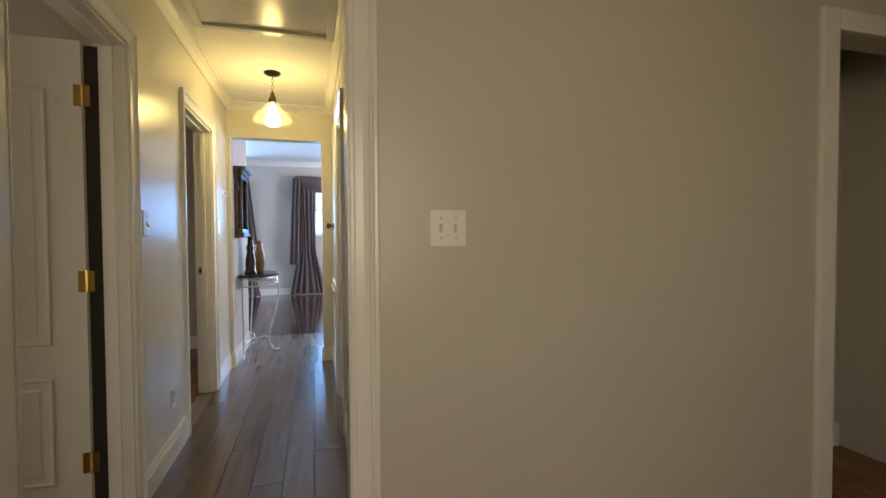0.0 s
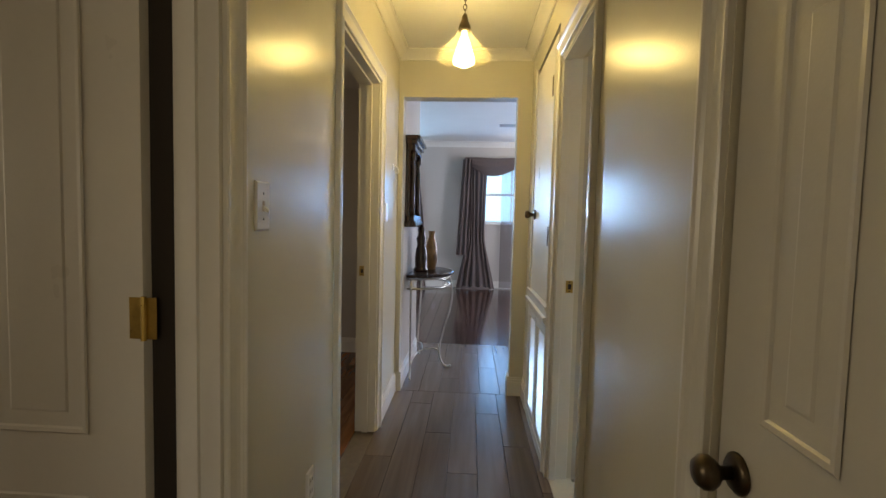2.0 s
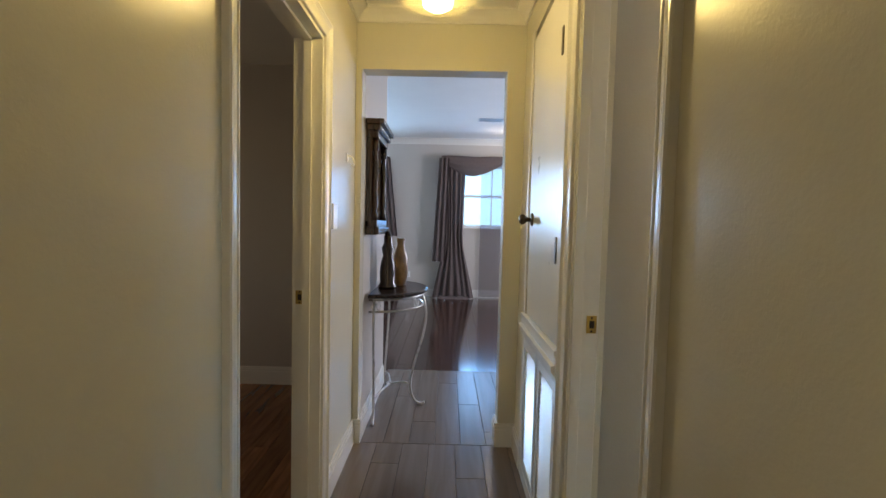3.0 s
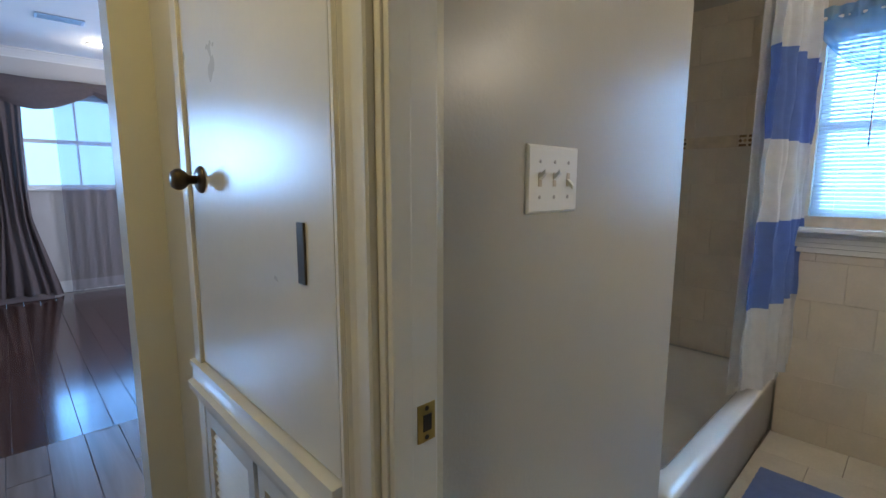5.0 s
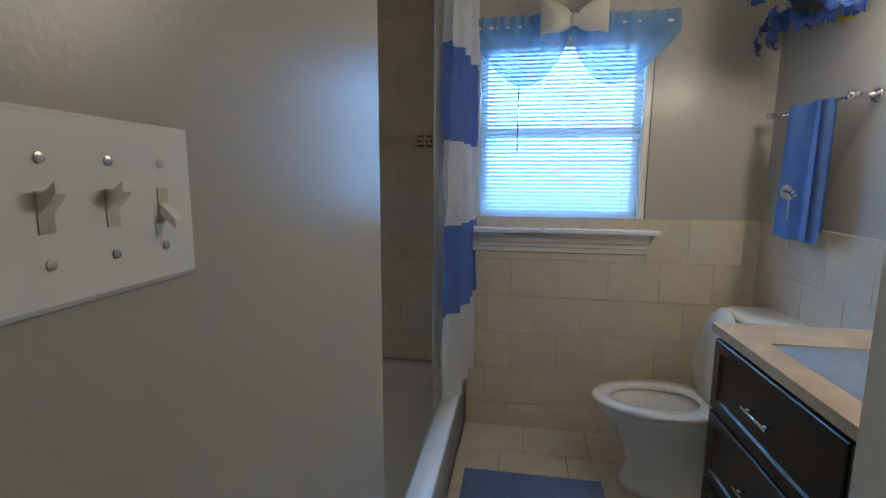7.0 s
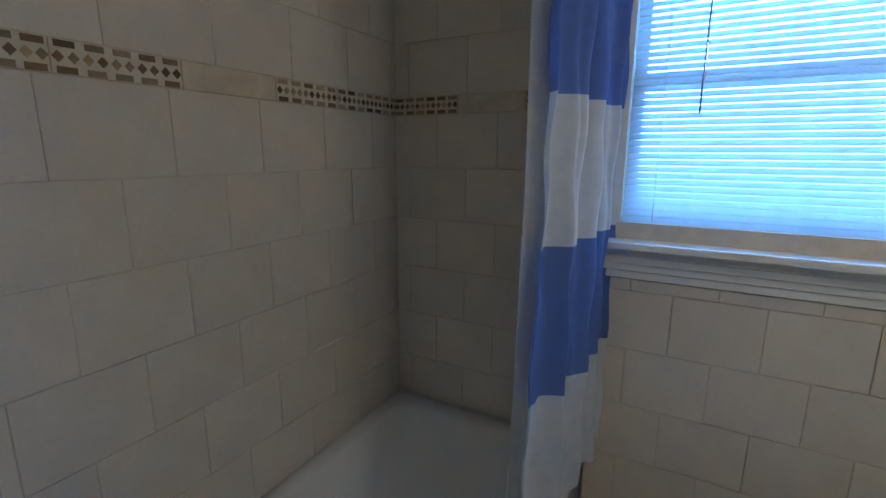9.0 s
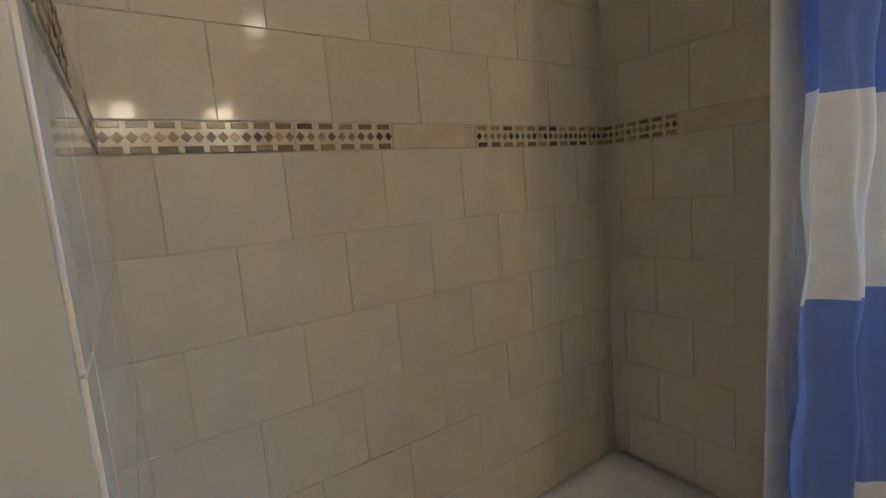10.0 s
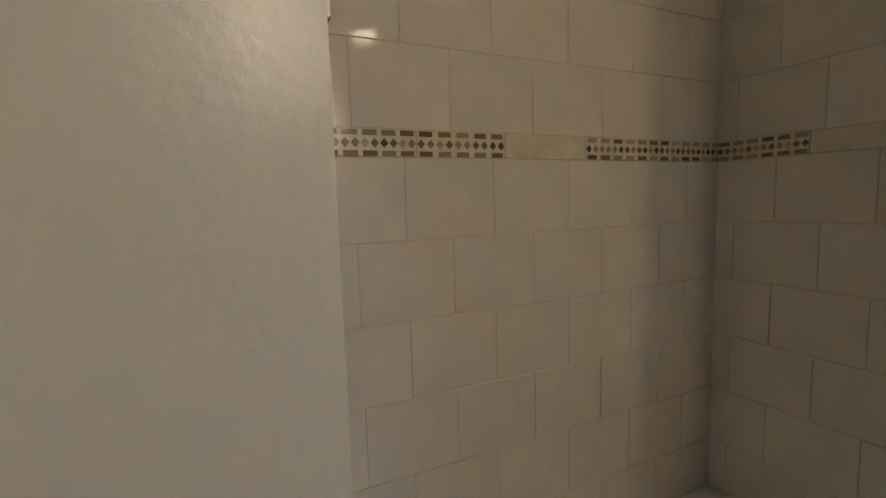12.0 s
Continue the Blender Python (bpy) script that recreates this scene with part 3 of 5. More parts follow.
# strike plates on the jambs
for nm, x, y, s, mat, lb in (("strike_plate", HL - 0.09, D2B - 0.014, -1, BRASS, "brass strike plate on the white door jamb"), ("strike_plate", HR + 0.071, D3B - 0.014, -1, BRASS, "brass strike plate on the bathroom door jamb")):
    z = 0.985
    st = thing(nm, lb, "door hardware", m=pose(x, y, z))
    part("plate", boxes((-0.017, 0.017, -0.002, 0, -0.030, 0.030), bevel=0.0005), mat, st)
    part("latch_hole", boxes((-0.007, 0.009, -0.0032, -0.0012, -0.013, 0.013)), RECESS_SHADE, st)
    for z in (-0.023, 0.023):
        part("screw", lathe(((0.004, 0), (0.004, -0.001)), 8, "y", (0, -0.0018, z)), BRONZE, st)
st = thing("strike_plate", "dark strike plate on the bedroom door jamb", "door hardware", m=pose(RJ, YR + 0.06, 0.89))
part("plate", boxes((-0.002, 0, -0.016, 0.016, -0.035, 0.035)), BRONZE, st)

# air return closet: upper door, ledge, two louvred grilles
ac = tagged(new("door_5"), "white slab utility door above the return air grilles", "door", kind="structure")
part("leaf", boxes((HR - 0.006, HR + 0.028, 3.585, 4.285, 0.865, 2.255), bevel=0.002), DOOR_PAINT, ac)
knob_parts(ac, (HR - 0.006, 4.20, 1.35), (-1, 0, 0), BRONZE, 0.026)
for z in (1.225, 2.02):
    part("hinge", boxes((HR - 0.010, HR - 0.005, 3.675, 3.700, z - 0.052, z + 0.052), bevel=0.001), BRONZE, ac, "dark worn hinge leaf")
bm = bmesh.new()
ring_mesh(bm, [[(HR - d, y, z + 0.09) for d, z in ((-0.02, 0.64), (0.012, 0.64), (0.016, 0.665), (0.034, 0.69), (0.036, 0.71), (0.022, 0.715), (0.020, 0.745), (0.026, 0.752), (0.026, 0.768), (-0.02, 0.772))] for y in (3.58, 4.345)])
setting("ledge_moulding", bm, TRIM, "white moulded ledge rail between utility door and grilles", "moulding")
for y0, y1 in ((3.60, 3.93), (3.955, 4.285)):
    g = tagged(new("return_air_grille"), "white louvred return air grille under the ledge", "grille", "return air grilles", "structure")
    fr = 0.035
    part("frame", boxes((HR - 0.012, HR + 0.02, y0, y0 + fr, 0.06, 0.73), (HR - 0.012, HR + 0.02, y1 - fr, y1, 0.06, 0.73), (HR - 0.012, HR + 0.02, y0 + fr, y1 - fr, 0.06, 0.10), (HR - 0.012, HR + 0.02, y0 + fr, y1 - fr, 0.69, 0.73)), TRIM, g)
    bm = bmesh.new()
    ring_mesh(bm, [[(HR + a, y, b) for a, b in ((-0.008, 0), (-0.006, 0.002), (0.014, 0.016), (0.012, 0.018))] for y in (y0 + fr, y1 - fr)])
    first = part("slat", bm, TRIM, g)
    first.location.z = 0.105
    for i in range(1, 28):
        o = new("slat", first.data)
        o.parent = g
        o.location.z = 0.105 + i * 0.0205
    # near-black sheet added for the shade behind the slats
    part("backing", boxes((HR + 0.03, HR + 0.035, y0, y1, 0.05, 0.73)), RECESS_SHADE, g)
setting("toe_board", boxes((HR - 0.014, HR + 0.02, 3.58, 4.288, 0, 0.058)), TRIM, "white painted board under the grilles", "baseboard")

# attic hatch
h = tagged(new("attic_hatch"), "white attic hatch panel framed by moulding in the hall ceiling", "hatch", kind="structure")
part("panel", boxes((-0.31, 0.42, 1.75, 2.85, HC - 0.010, HC - 0.002)), TRIM, h)
part("frame", boxes((-0.35, -0.30, 1.70, 2.90, HC - 0.028, HC - 0.001), (0.41, 0.46, 1.70, 2.90, HC - 0.028, HC - 0.001), (-0.30, 0.41, 1.70, 1.75, HC - 0.028, HC - 0.001), (-0.30, 0.41, 2.85, 2.90, HC - 0.028, HC - 0.001), bevel=0.006), TRIM, h)

# pendant lamp
pl = thing("pendant_lamp", "bronze chain pendant lamp with a clear glass bell shade, lit", "lamp", m=pose(0.025, 3.67, 0))
part("canopy", lathe(((0.062, HC - 0.001), (0.062, HC - 0.012), (0.045, HC - 0.024), (0.012, HC - 0.030)), 28), BRONZE, pl, smooth=True)
for i in range(5):
    z = HC - 0.040 - i * 0.024
    bm, turn = bmesh.new(), i % 2
    pts = [((0.009 * math.cos(a), 0, 0.016 * math.sin(a)) if turn else (0, 0.009 * math.cos(a), 0.016 * math.sin(a))) for a in [k * math.pi / 6 for k in range(13)]]
    tube(bm, [(p[0], p[1], p[2] + z) for p in pts], 0.0024, 6)
    part("chain_link", bm, BRONZE, pl, smooth=True)
part("socket_cap", lathe(((0.008, 2.385), (0.014, 2.37), (0.020, 2.345), (0.030, 2.325), (0.034, 2.300), (0.030, 2.296)), 24), BRONZE, pl, smooth=True)
part("shade", lathe(((0.033, 2.305), (0.042, 2.285), (0.060, 2.255), (0.085, 2.232), (0.120, 2.200), (0.143, 2.168), (0.147, 2.150), (0.140, 2.168), (0.117, 2.197), (0.082, 2.228), (0.057, 2.251), (0.039, 2.281), (0.030, 2.303)), 40, cap=False), SHADE_GLASS, pl, "clear yellowish bell glass shade", True).visible_shadow = False
part("bulb", lathe(((0.013, 2.296), (0.014, 2.275), (0.030, 2.240), (0.046, 2.190), (0.058, 2.150), (0.056, 2.130), (0.030, 2.114), (0.006, 2.110)), 20), BULB, pl, smooth=True).visible_shadow = False

# ---- bathroom ----
tub = thing("bathtub", "white enamel alcove bathtub with a straight apron", "bathtub")


def rr(x0, x1, y0, y1, z, r, k=5):
    pts = []
    for cx, cy, a0 in ((x1 - r, y1 - r, 0), (x0 + r, y1 - r, 90), (x0 + r, y0 + r, 180), (x1 - r, y0 + r, 270)):
        for i in range(k + 1):
            a = radians(a0 + 90 * i / k)
            pts.append((cx + r * math.cos(a), cy + r * math.sin(a), z))
    return pts


TX0, TX1, TY0, TY1, TZ = XC + 0.012, XW - 0.012, 3.44, YB - 0.012, 0.36
bm = ring_mesh(bmesh.new(), [rr(TX0, TX1, TY0 + 0.02, TY1, 0.0, 0.012), rr(TX0, TX1, TY0 + 0.015, TY1, TZ - 0.05, 0.012), rr(TX0, TX1, TY0, TY1, TZ - 0.035, 0.012), rr(TX0, TX1, TY0, TY1, TZ - 0.008, 0.014),
        rr(TX0 + 0.006, TX1 - 0.006, TY0 + 0.006, TY1 - 0.006, TZ, 0.016), rr(TX0 + 0.07, TX1 - 0.07, TY0 + 0.075, TY1 - 0.05, TZ, 0.10), rr(TX0 + 0.085, TX1 - 0.085, TY0 + 0.09, TY1 - 0.065, TZ - 0.015, 0.11),
        rr(TX0 + 0.14, TX1 - 0.20, TY0 + 0.13, TY1 - 0.10, 0.12, 0.13), rr(TX0 + 0.22, TX1 - 0.30, TY0 + 0.19, TY1 - 0.16, 0.085, 0.12)])
part("shell", bm, TUB_ENAMEL, tub, smooth=True)
part("drain", lathe(((0.03, 0.086), (0.03, 0.090), (0.01, 0.091)), 20, at=(TX0 + 0.34, 3.86, 0)), CHROME, tub)

sh = thing("shower_fixture", "chrome shower head on a bent arm at the tiled wall", "shower head")
part("arm", tube(bmesh.new(), smooth_path([(XC + 0.01, 3.90, 2.150), (XC + 0.06, 3.90, 2.150), (XC + 0.10, 3.90, 2.120), (XC + 0.135, 3.90, 2.080)], 6), 0.0095, 12), CHROME, sh, smooth=True)
part("flange", lathe(((0.03, 0.009), (0.028, 0.014), (0.012, 0.018)), 20, "x", (XC, 3.90, 2.150)), CHROME, sh, smooth=True)
bm = lathe(((0.011, 0), (0.016, 0.008), (0.013, 0.018), (0.022, 0.026), (0.033, 0.050), (0.039, 0.075), (0.039, 0.088), (0.034, 0.096)), 28)
bmesh.ops.transform(bm, matrix=look((XC + 0.13, 3.90, 2.085), (XC + 0.18, 3.88, 1.975)) @ Matrix.Scale(-1, 4, (0, 0, 1)), verts=bm.verts)
bmesh.ops.recalc_face_normals(bm, faces=bm.faces)
part("head", bm, DARK_CHROME, sh, smooth=True)

# shower curtain: bands of blue and white, with a white liner behind
cu = thing("shower_curtain", "blue and white banded fabric shower curtain drawn to the window end", "curtain")


def sheet(u0, u1, z0, z1, fold, nu=70, nz=10):
    """A hanging sheet; fold(s, z) gives x and y at the share s of its width."""
    bm = bmesh.new()
    rows = [[(*fold(u0 + (u1 - u0) * i / nu, z0 + (z1 - z0) * j / nz), z0 + (z1 - z0) * j / nz) for i in range(nu + 1)] for j in range(nz + 1)]
    ring_mesh(bm, rows, close=False)
    return bm


def curtain_fold(s, z):
    flare = 1 + 0.14 * max(0, 1.2 - z)
    x = 3.082 - (1 - s) * 0.53 * flare - 0.010 * math.sin(5 * s * 2 * math.pi + 0.6)
    y = 3.475 + 0.030 * math.sin(3.6 * s * 2 * math.pi + 0.35 * math.sin(2.4 * z)) + 0.010 * math.sin(9.2 * s * 2 * math.pi + 1.7 * z) + 0.004 * math.sin(23 * z + 11 * s)
    return x + 0.008, y - 0.012 * max(0, 1.0 - z) - 0.05 * s


for za, zb, mt in ((0.40, 0.78, WHITE_CLOTH), (0.78, 1.175, BLUE_CLOTH), (1.175, 1.54, WHITE_CLOTH), (1.54, 1.93, BLUE_CLOTH), (1.93, 2.36, WHITE_CLOTH)):
    part("band", sheet(0, 1, za, zb, curtain_fold), mt, cu, "blue fabric band" if mt is BLUE_CLOTH else "white fabric band", True)
part("liner", sheet(0, 1, 0.36, 2.36, lambda s, z: (2.548 - 0.06 * max(0, 1.2 - z) + s * 0.50, 3.535 + 0.010 * math.sin(31 * s)), 40, 6), WHITE_CLOTH, cu, "white curtain liner", True)


def palm(x_s, z, size):
    bm = bmesh.new()
    x, y = curtain_fold(x_s, z)
    y -= 0.016

    def leaf(a, ln):
        pts = smooth_path([(x, y, z), (x + 0.55 * ln * math.cos(a), y, z + 0.55 * ln * math.sin(a) + 0.1 * ln), (x + ln * math.cos(a), y, z + ln * math.sin(a) - 0.15 * ln)], 4)
        tube(bm, pts, [size * 0.045] * (len(pts) - 1) + [0.0006], 5)
    for k in range(8):
        leaf(radians(-25 + k * 33), size * 0.42)
    tube(bm, smooth_path([(x, y, z), (x + size * 0.06, y, z - size * 0.5), (x + 0.01, y, z - size)], 5), size * 0.04, 5)
    part("palm_embroidery", bm, GREEN, cu, "embroidered palm tree")


palm(0.66, 1.43, 0.13)
palm(0.66, 0.60, 0.05)
palm(0.62, 0.53, 0.045)
rod = thing("curtain_rod", "white shower curtain rod above the bathtub", "rod")
part("rod", tube(bmesh.new(), [(XC + 0.009, 3.50, 2.38), (XW - 0.009, 3.50, 2.38)], 0.0125, 14), PLASTIC, rod, smooth=True)
part("flange", lathe(((0.03, 0.009), (0.022, 0.02)), 16, "x", (XC, 3.50, 2.38)), PLASTIC, rod)
for i in range(9):
    bm = bmesh.new()
    tube(bm, [(2.51 + i * 0.062, 3.50 + 0.022 * math.cos(a), 2.372 + 0.026 * math.sin(a)) for a in [k * math.pi / 6 for k in range(13)]], 0.002, 5)
    part("ring", bm, STEEL, rod)

# bathroom window, sill, blind
wd = tagged(new("window_1"), "white double-hung bathroom window bright with daylight", "window", kind="structure")
XG = XW + 0.055
part("window_frame", boxes((XW + 0.01, XW + 0.10, WA, WA + 0.035, WZ0, WZ1), (XW + 0.01, XW + 0.10, WB - 0.035, WB, WZ0, WZ1), (XW + 0.01, XW + 0.10, WA, WB, WZ1 - 0.035, WZ1), (XW + 0.04, XW + 0.10, WA, WB, WZ0, WZ0 + 0.03), bevel=0.002), TRIM, wd)
for z0, z1, dx in ((WZ0 + 0.03, 1.64, 0), (1.60, WZ1 - 0.03, 0.02)):
    sa = part("sash", boxes((XG + dx, XG + dx + 0.02, WA + 0.03, WA + 0.07, z0, z1), (XG + dx, XG + dx + 0.02, WB - 0.07, WB - 0.03, z0, z1), (XG + dx, XG + dx + 0.02, WA + 0.07, WB - 0.07, z0, z0 + 0.04), (XG + dx, XG + dx + 0.02, WA + 0.07, WB - 0.07, z1 - 0.04, z1)), TRIM, wd)
    part("pane", boxes((XG + dx + 0.008, XG + dx + 0.012, WA + 0.07, WB - 0.07, z0 + 0.04, z1 - 0.04)), GLASS, sa).visible_shadow = False
bm = boxes((XW - 0.085, XW + 0.04, WA - 0.06, WB + 0.05, WZ0 - 0.028, WZ0 - 0.003), bevel=0.006)
part("window_sill", bm, TRIM, wd)
bm = bmesh.new()
for d, z0, z1 in ((0.050, 1.082, 1.106), (0.040, 1.056, 1.081), (0.028, 1.030, 1.055), (0.020, 1.002, 1.029)):
    box(bm, XW - d, XW, WA - 0.02, WB + 0.02, z0, z1, bevel=0.003)
part("sill_moulding", bm, TRIM, wd, "stepped white moulding under the sill")

bl = thing("window_blind", "white horizontal mini blind closed over the bathroom window", "blind")
part("head_rail", boxes((XW + 0.012, XW + 0.04, WA + 0.037, WB - 0.037, 2.035, 2.064)), PLASTIC, bl)
part("bottom_rail", boxes((XW + 0.014, XW + 0.032, WA + 0.039, WB - 0.039, 1.168, 1.182), bevel=0.003), PLASTIC, bl)
bm = bmesh.new()
ring_mesh(bm, [[(XW + 0.022 + a, y, b) for a, b in ((0.008, 0.0092), (0.0010, 0.0015), (-0.0085, -0.0088), (-0.008, -0.0093), (0.0017, 0.0010), (0.0086, 0.0089))] for y in (WA + 0.040, WB - 0.040)])
slat = part("slat", bm, BLIND, bl)
slat.location.z = 1.194
for i in range(1, 42):
    o = new("slat", slat.data)
    o.parent = bl
    o.location.z = 1.194 + i * 0.0202
for y in (WA + 0.13, WB - 0.13):
    part("ladder_cord", boxes((XW + 0.0125, XW + 0.0135, y - 0.0012, y + 0.0012, 1.18, 2.04)), PLASTIC, bl)
part("wand", tube(bmesh.new(), [(XW + 0.006, 3.20, 2.03), (XW + 0.004, 3.20, 1.52)], 0.004, 8), CHROME, bl)

# sheer valance with bow
va = thing("window_valance", "sheer blue swag valance gathered on a rod with a cream bow", "curtain")
part("rod", tube(bmesh.new(), [(XW - 0.06, 2.47, 2.115), (XW - 0.06, 3.42, 2.115)], 0.008, 10), PLASTIC, va)
random.seed(4)


def swag(y0, y1, low, skew):
    bm = bmesh.new()
    rows = []
    for j in range(17):
        v = j / 16
        row = []
        for i in range(41):
            u = i / 40
            y = y0 + (y1 - y0) * u
            dip = 0.05 + low * math.sin(math.pi * min(1, max(0, u + skew * (u - u * u)))) ** 0.8
            puff = 0.035 * math.sin(math.pi * v) * math.sin(math.pi * u)
            x = XW - 0.062 - puff - 0.007 * math.sin(46 * u) * (1 - v) - 0.008 * math.sin(5 * math.pi * v + 3 * u) * math.sin(math.pi * u)
            row.append((x, y, 2.125 - dip * v + 0.012 * math.sin(23 * u) * v * (1 - v)))
        rows.append(row)
    return ring_mesh(bm, rows, close=False)


part("swag", swag(2.96, 3.43, 0.24, 0.2), SHEER_BLUE, va, "sheer blue swag", True)
part("swag", swag(2.46, 2.96, 0.24, -0.4), SHEER_BLUE, va, "sheer blue swag", True)
part("header", sheet(0, 1, 2.10, 2.165, lambda s, z: (XW - 0.065 - 0.010 * math.sin(120 * s) - 0.006 * math.sin(67 * s), 2.47 + 0.95 * s), 160, 3), SHEER_BLUE, va, "gathered sheer heading", True)
for s in (-1, 1):
    bm = bmesh.new()
    rings = []
    for k in range(13):
        t = k / 12
        hgt = 0.018 + 0.075 * t ** 0.7
        thick = 0.010 + 0.030 * math.sin(math.pi * min(1, t * 1.05)) ** 0.8
        c = Vector((XW - 0.115, 2.952 + s * (0.005 + 0.15 * t), 2.118 + 0.03 * t))
        rings.append([c + Vector((thick * math.cos(a), 0, hgt * math.sin(a) + 0.006 * math.sin(3 * a + 8 * t))) for a in [q * math.pi / 8 for q in range(16)]])
    part("bow_loop", ring_mesh(bm, rings), BOW_CLOTH, va, "cream fabric bow loop", True)
part("bow_knot", lathe(((0.012, -0.026), (0.024, -0.015), (0.027, 0), (0.024, 0.015), (0.012, 0.026)), 16, "z", (XW - 0.125, 2.952, 2.12)), BOW_CLOTH, va, "cream fabric knot", True)

# toilet
to = thing("toilet", "white porcelain toilet with its seat lid raised", "toilet", m=pose(2.68, 0, 0))


def egg(cy, rx, front, back, z, k=32):
    return [(rx * math.cos(a), cy + (front if math.sin(a) > 0 else back) * math.sin(a), z) for a in [2 * math.pi * i / k for i in range(k)]]


part("bowl", ring_mesh(bmesh.new(), [egg(2.46, 0.130, 0.24, 0.20, 0.0), egg(2.46, 0.126, 0.235, 0.20, 0.03), egg(2.46, 0.115, 0.21, 0.19, 0.12), egg(2.47, 0.122, 0.225, 0.20, 0.20), egg(2.50, 0.150, 0.25, 0.22, 0.30), egg(2.52, 0.178, 0.295, 0.24, 0.365), egg(2.52, 0.182, 0.30, 0.24, 0.395),
     egg(2.52, 0.170, 0.285, 0.23, 0.402), egg(2.54, 0.125, 0.22, 0.17, 0.395), egg(2.54, 0.105, 0.19, 0.14, 0.33), egg(2.53, 0.06, 0.10, 0.08, 0.24)]), PORCELAIN, to, smooth=True)
part("seat", ring_mesh(bmesh.new(), [egg(2.52, 0.185, 0.31, 0.235, 0.404), egg(2.52, 0.190, 0.315, 0.24, 0.414), egg(2.52, 0.183, 0.305, 0.235, 0.424), egg(2.54, 0.125, 0.215, 0.165, 0.424), egg(2.54, 0.115, 0.205, 0.155, 0.412), egg(2.54, 0.120, 0.21, 0.16, 0.404)], cap=False), PORCELAIN, to, smooth=True)
bm = ring_mesh(bmesh.new(), [egg(0, 0.182, 0.31, 0.10, 0), egg(0, 0.188, 0.315, 0.105, 0.008), egg(0, 0.180, 0.305, 0.10, 0.018)])
bmesh.ops.transform(bm, matrix=pose(0, 2.350, 0.535, 97, 0, 0), verts=bm.verts)
part("lid", bm, PORCELAIN, to, "raised white seat lid", True)
part("tank", ring_mesh(bmesh.new(), [rr(-0.19, 0.19, YV + 0.02, 2.20, 0.40, 0.04), rr(-0.22, 0.22, YV + 0.015, 2.215, 0.60, 0.045), rr(-0.23, 0.23, YV + 0.012, 2.22, 0.765, 0.045)]), PORCELAIN, to, smooth=True)
part("tank_lid", ring_mesh(bmesh.new(), [rr(-0.24, 0.24, YV + 0.01, 2.23, 0.766, 0.05), rr(-0.245, 0.245, YV + 0.01, 2.235, 0.785, 0.05), rr(-0.225, 0.225, YV + 0.02, 2.215, 0.80, 0.05)]), PORCELAIN, to, smooth=True)
for x in (-0.075, 0.075):
    part("seat_hinge", boxes((x - 0.02, x + 0.02, 2.325, 2.365, 0.403, 0.432), bevel=0.004), PLASTIC, to)
for x in (-0.10, 0.10):
    part("bolt_cap", lathe(((0.014, 0.0), (0.013, 0.012), (0.004, 0.018)), 12, at=(x, 2.42, 0.028)), PLASTIC, to)

# vanity
vn = thing("vanity_cabinet", "espresso wood vanity cabinet with drawers and chrome pulls", "cabinet")
VX0, VX1, VY = 1.46, 2.275, 2.485
part("body", boxes((VX0, VX1, YV, VY, 0.09, 0.860), (VX0 + 0.02, VX1 - 0.02, YV, VY - 0.06, 0, 0.09)), ESPRESSO, vn)
for x0, x1 in ((VX0 + 0.01, 1.61), (1.62, VX1 - 0.01)):
    for z0, z1 in ((0.60, 0.845), (0.345, 0.59), (0.10, 0.335)):
        loops = ((0, VY), (0, VY + 0.022), (0.003, VY + 0.025), (0.042, VY + 0.025), (0.046, VY + 0.017))
        dr = part("drawer", ring_mesh(bmesh.new(), [[(x, y, z) for x, z in ((x0 + k, z0 + k), (x1 - k, z0 + k), (x1 - k, z1 - k), (x0 + k, z1 - k))] for k, y in loops]), ESPRESSO, vn)
        cx, cz, hw = (x0 + x1) / 2, (z0 + z1) / 2, min(0.065, (x1 - x0) * 0.3)
        bm = tube(bmesh.new(), [(cx - hw, VY + 0.045, cz), (cx + hw, VY + 0.045, cz)], 0.005, 10)
        for e in (-hw * 0.72, hw * 0.72):
            tube(bm, [(cx + e, VY + 0.018, cz), (cx + e, VY + 0.045, cz)], 0.004, 8)
        part("handle", bm, CHROME, dr, "chrome bar pull", True)
ct = thing("sink_countertop", "tan marble vanity top with a rectangular white sink", "countertop")
SX0, SX1, SY0, SY1 = 1.62, 2.09, 2.14, 2.43
part("slab", boxes((VX0 - 0.015, SX0, YV, 2.515, 0.862, 0.893), (SX1, VX1 + 0.015, YV, 2.515, 0.862, 0.893), (SX0, SX1, YV, SY0, 0.862, 0.893), (SX0, SX1, SY1, 2.515, 0.862, 0.893)), COUNTER, ct)
part("sink", ring_mesh(bmesh.new(), [rr(SX0 - 0.001, SX1 + 0.001, SY0 - 0.001, SY1 + 0.001, 0.890, 0.02), rr(SX0 + 0.012, SX1 - 0.012, SY0 + 0.012, SY1 - 0.012, 0.882, 0.03), rr(SX0 + 0.03, SX1 - 0.03, SY0 + 0.03, SY1 - 0.03, 0.80, 0.05), rr(SX0 + 0.07, SX1 - 0.07, SY0 + 0.06, SY1 - 0.06, 0.765, 0.05)]), PORCELAIN, ct, "white rectangular sink", True)
part("overflow", lathe(((0.009, 0), (0.009, 0.003)), 14, "x", (SX1 - 0.03, 2.30, 0.845)), CHROME, ct)
vl = thing("vanity_light", "wall light bar with two lit square shades over the vanity", "lamp")
part("backplate", boxes((1.60, 2.25, YV, YV + 0.02, 2.03, 2.11), bevel=0.004), CHROME, vl)
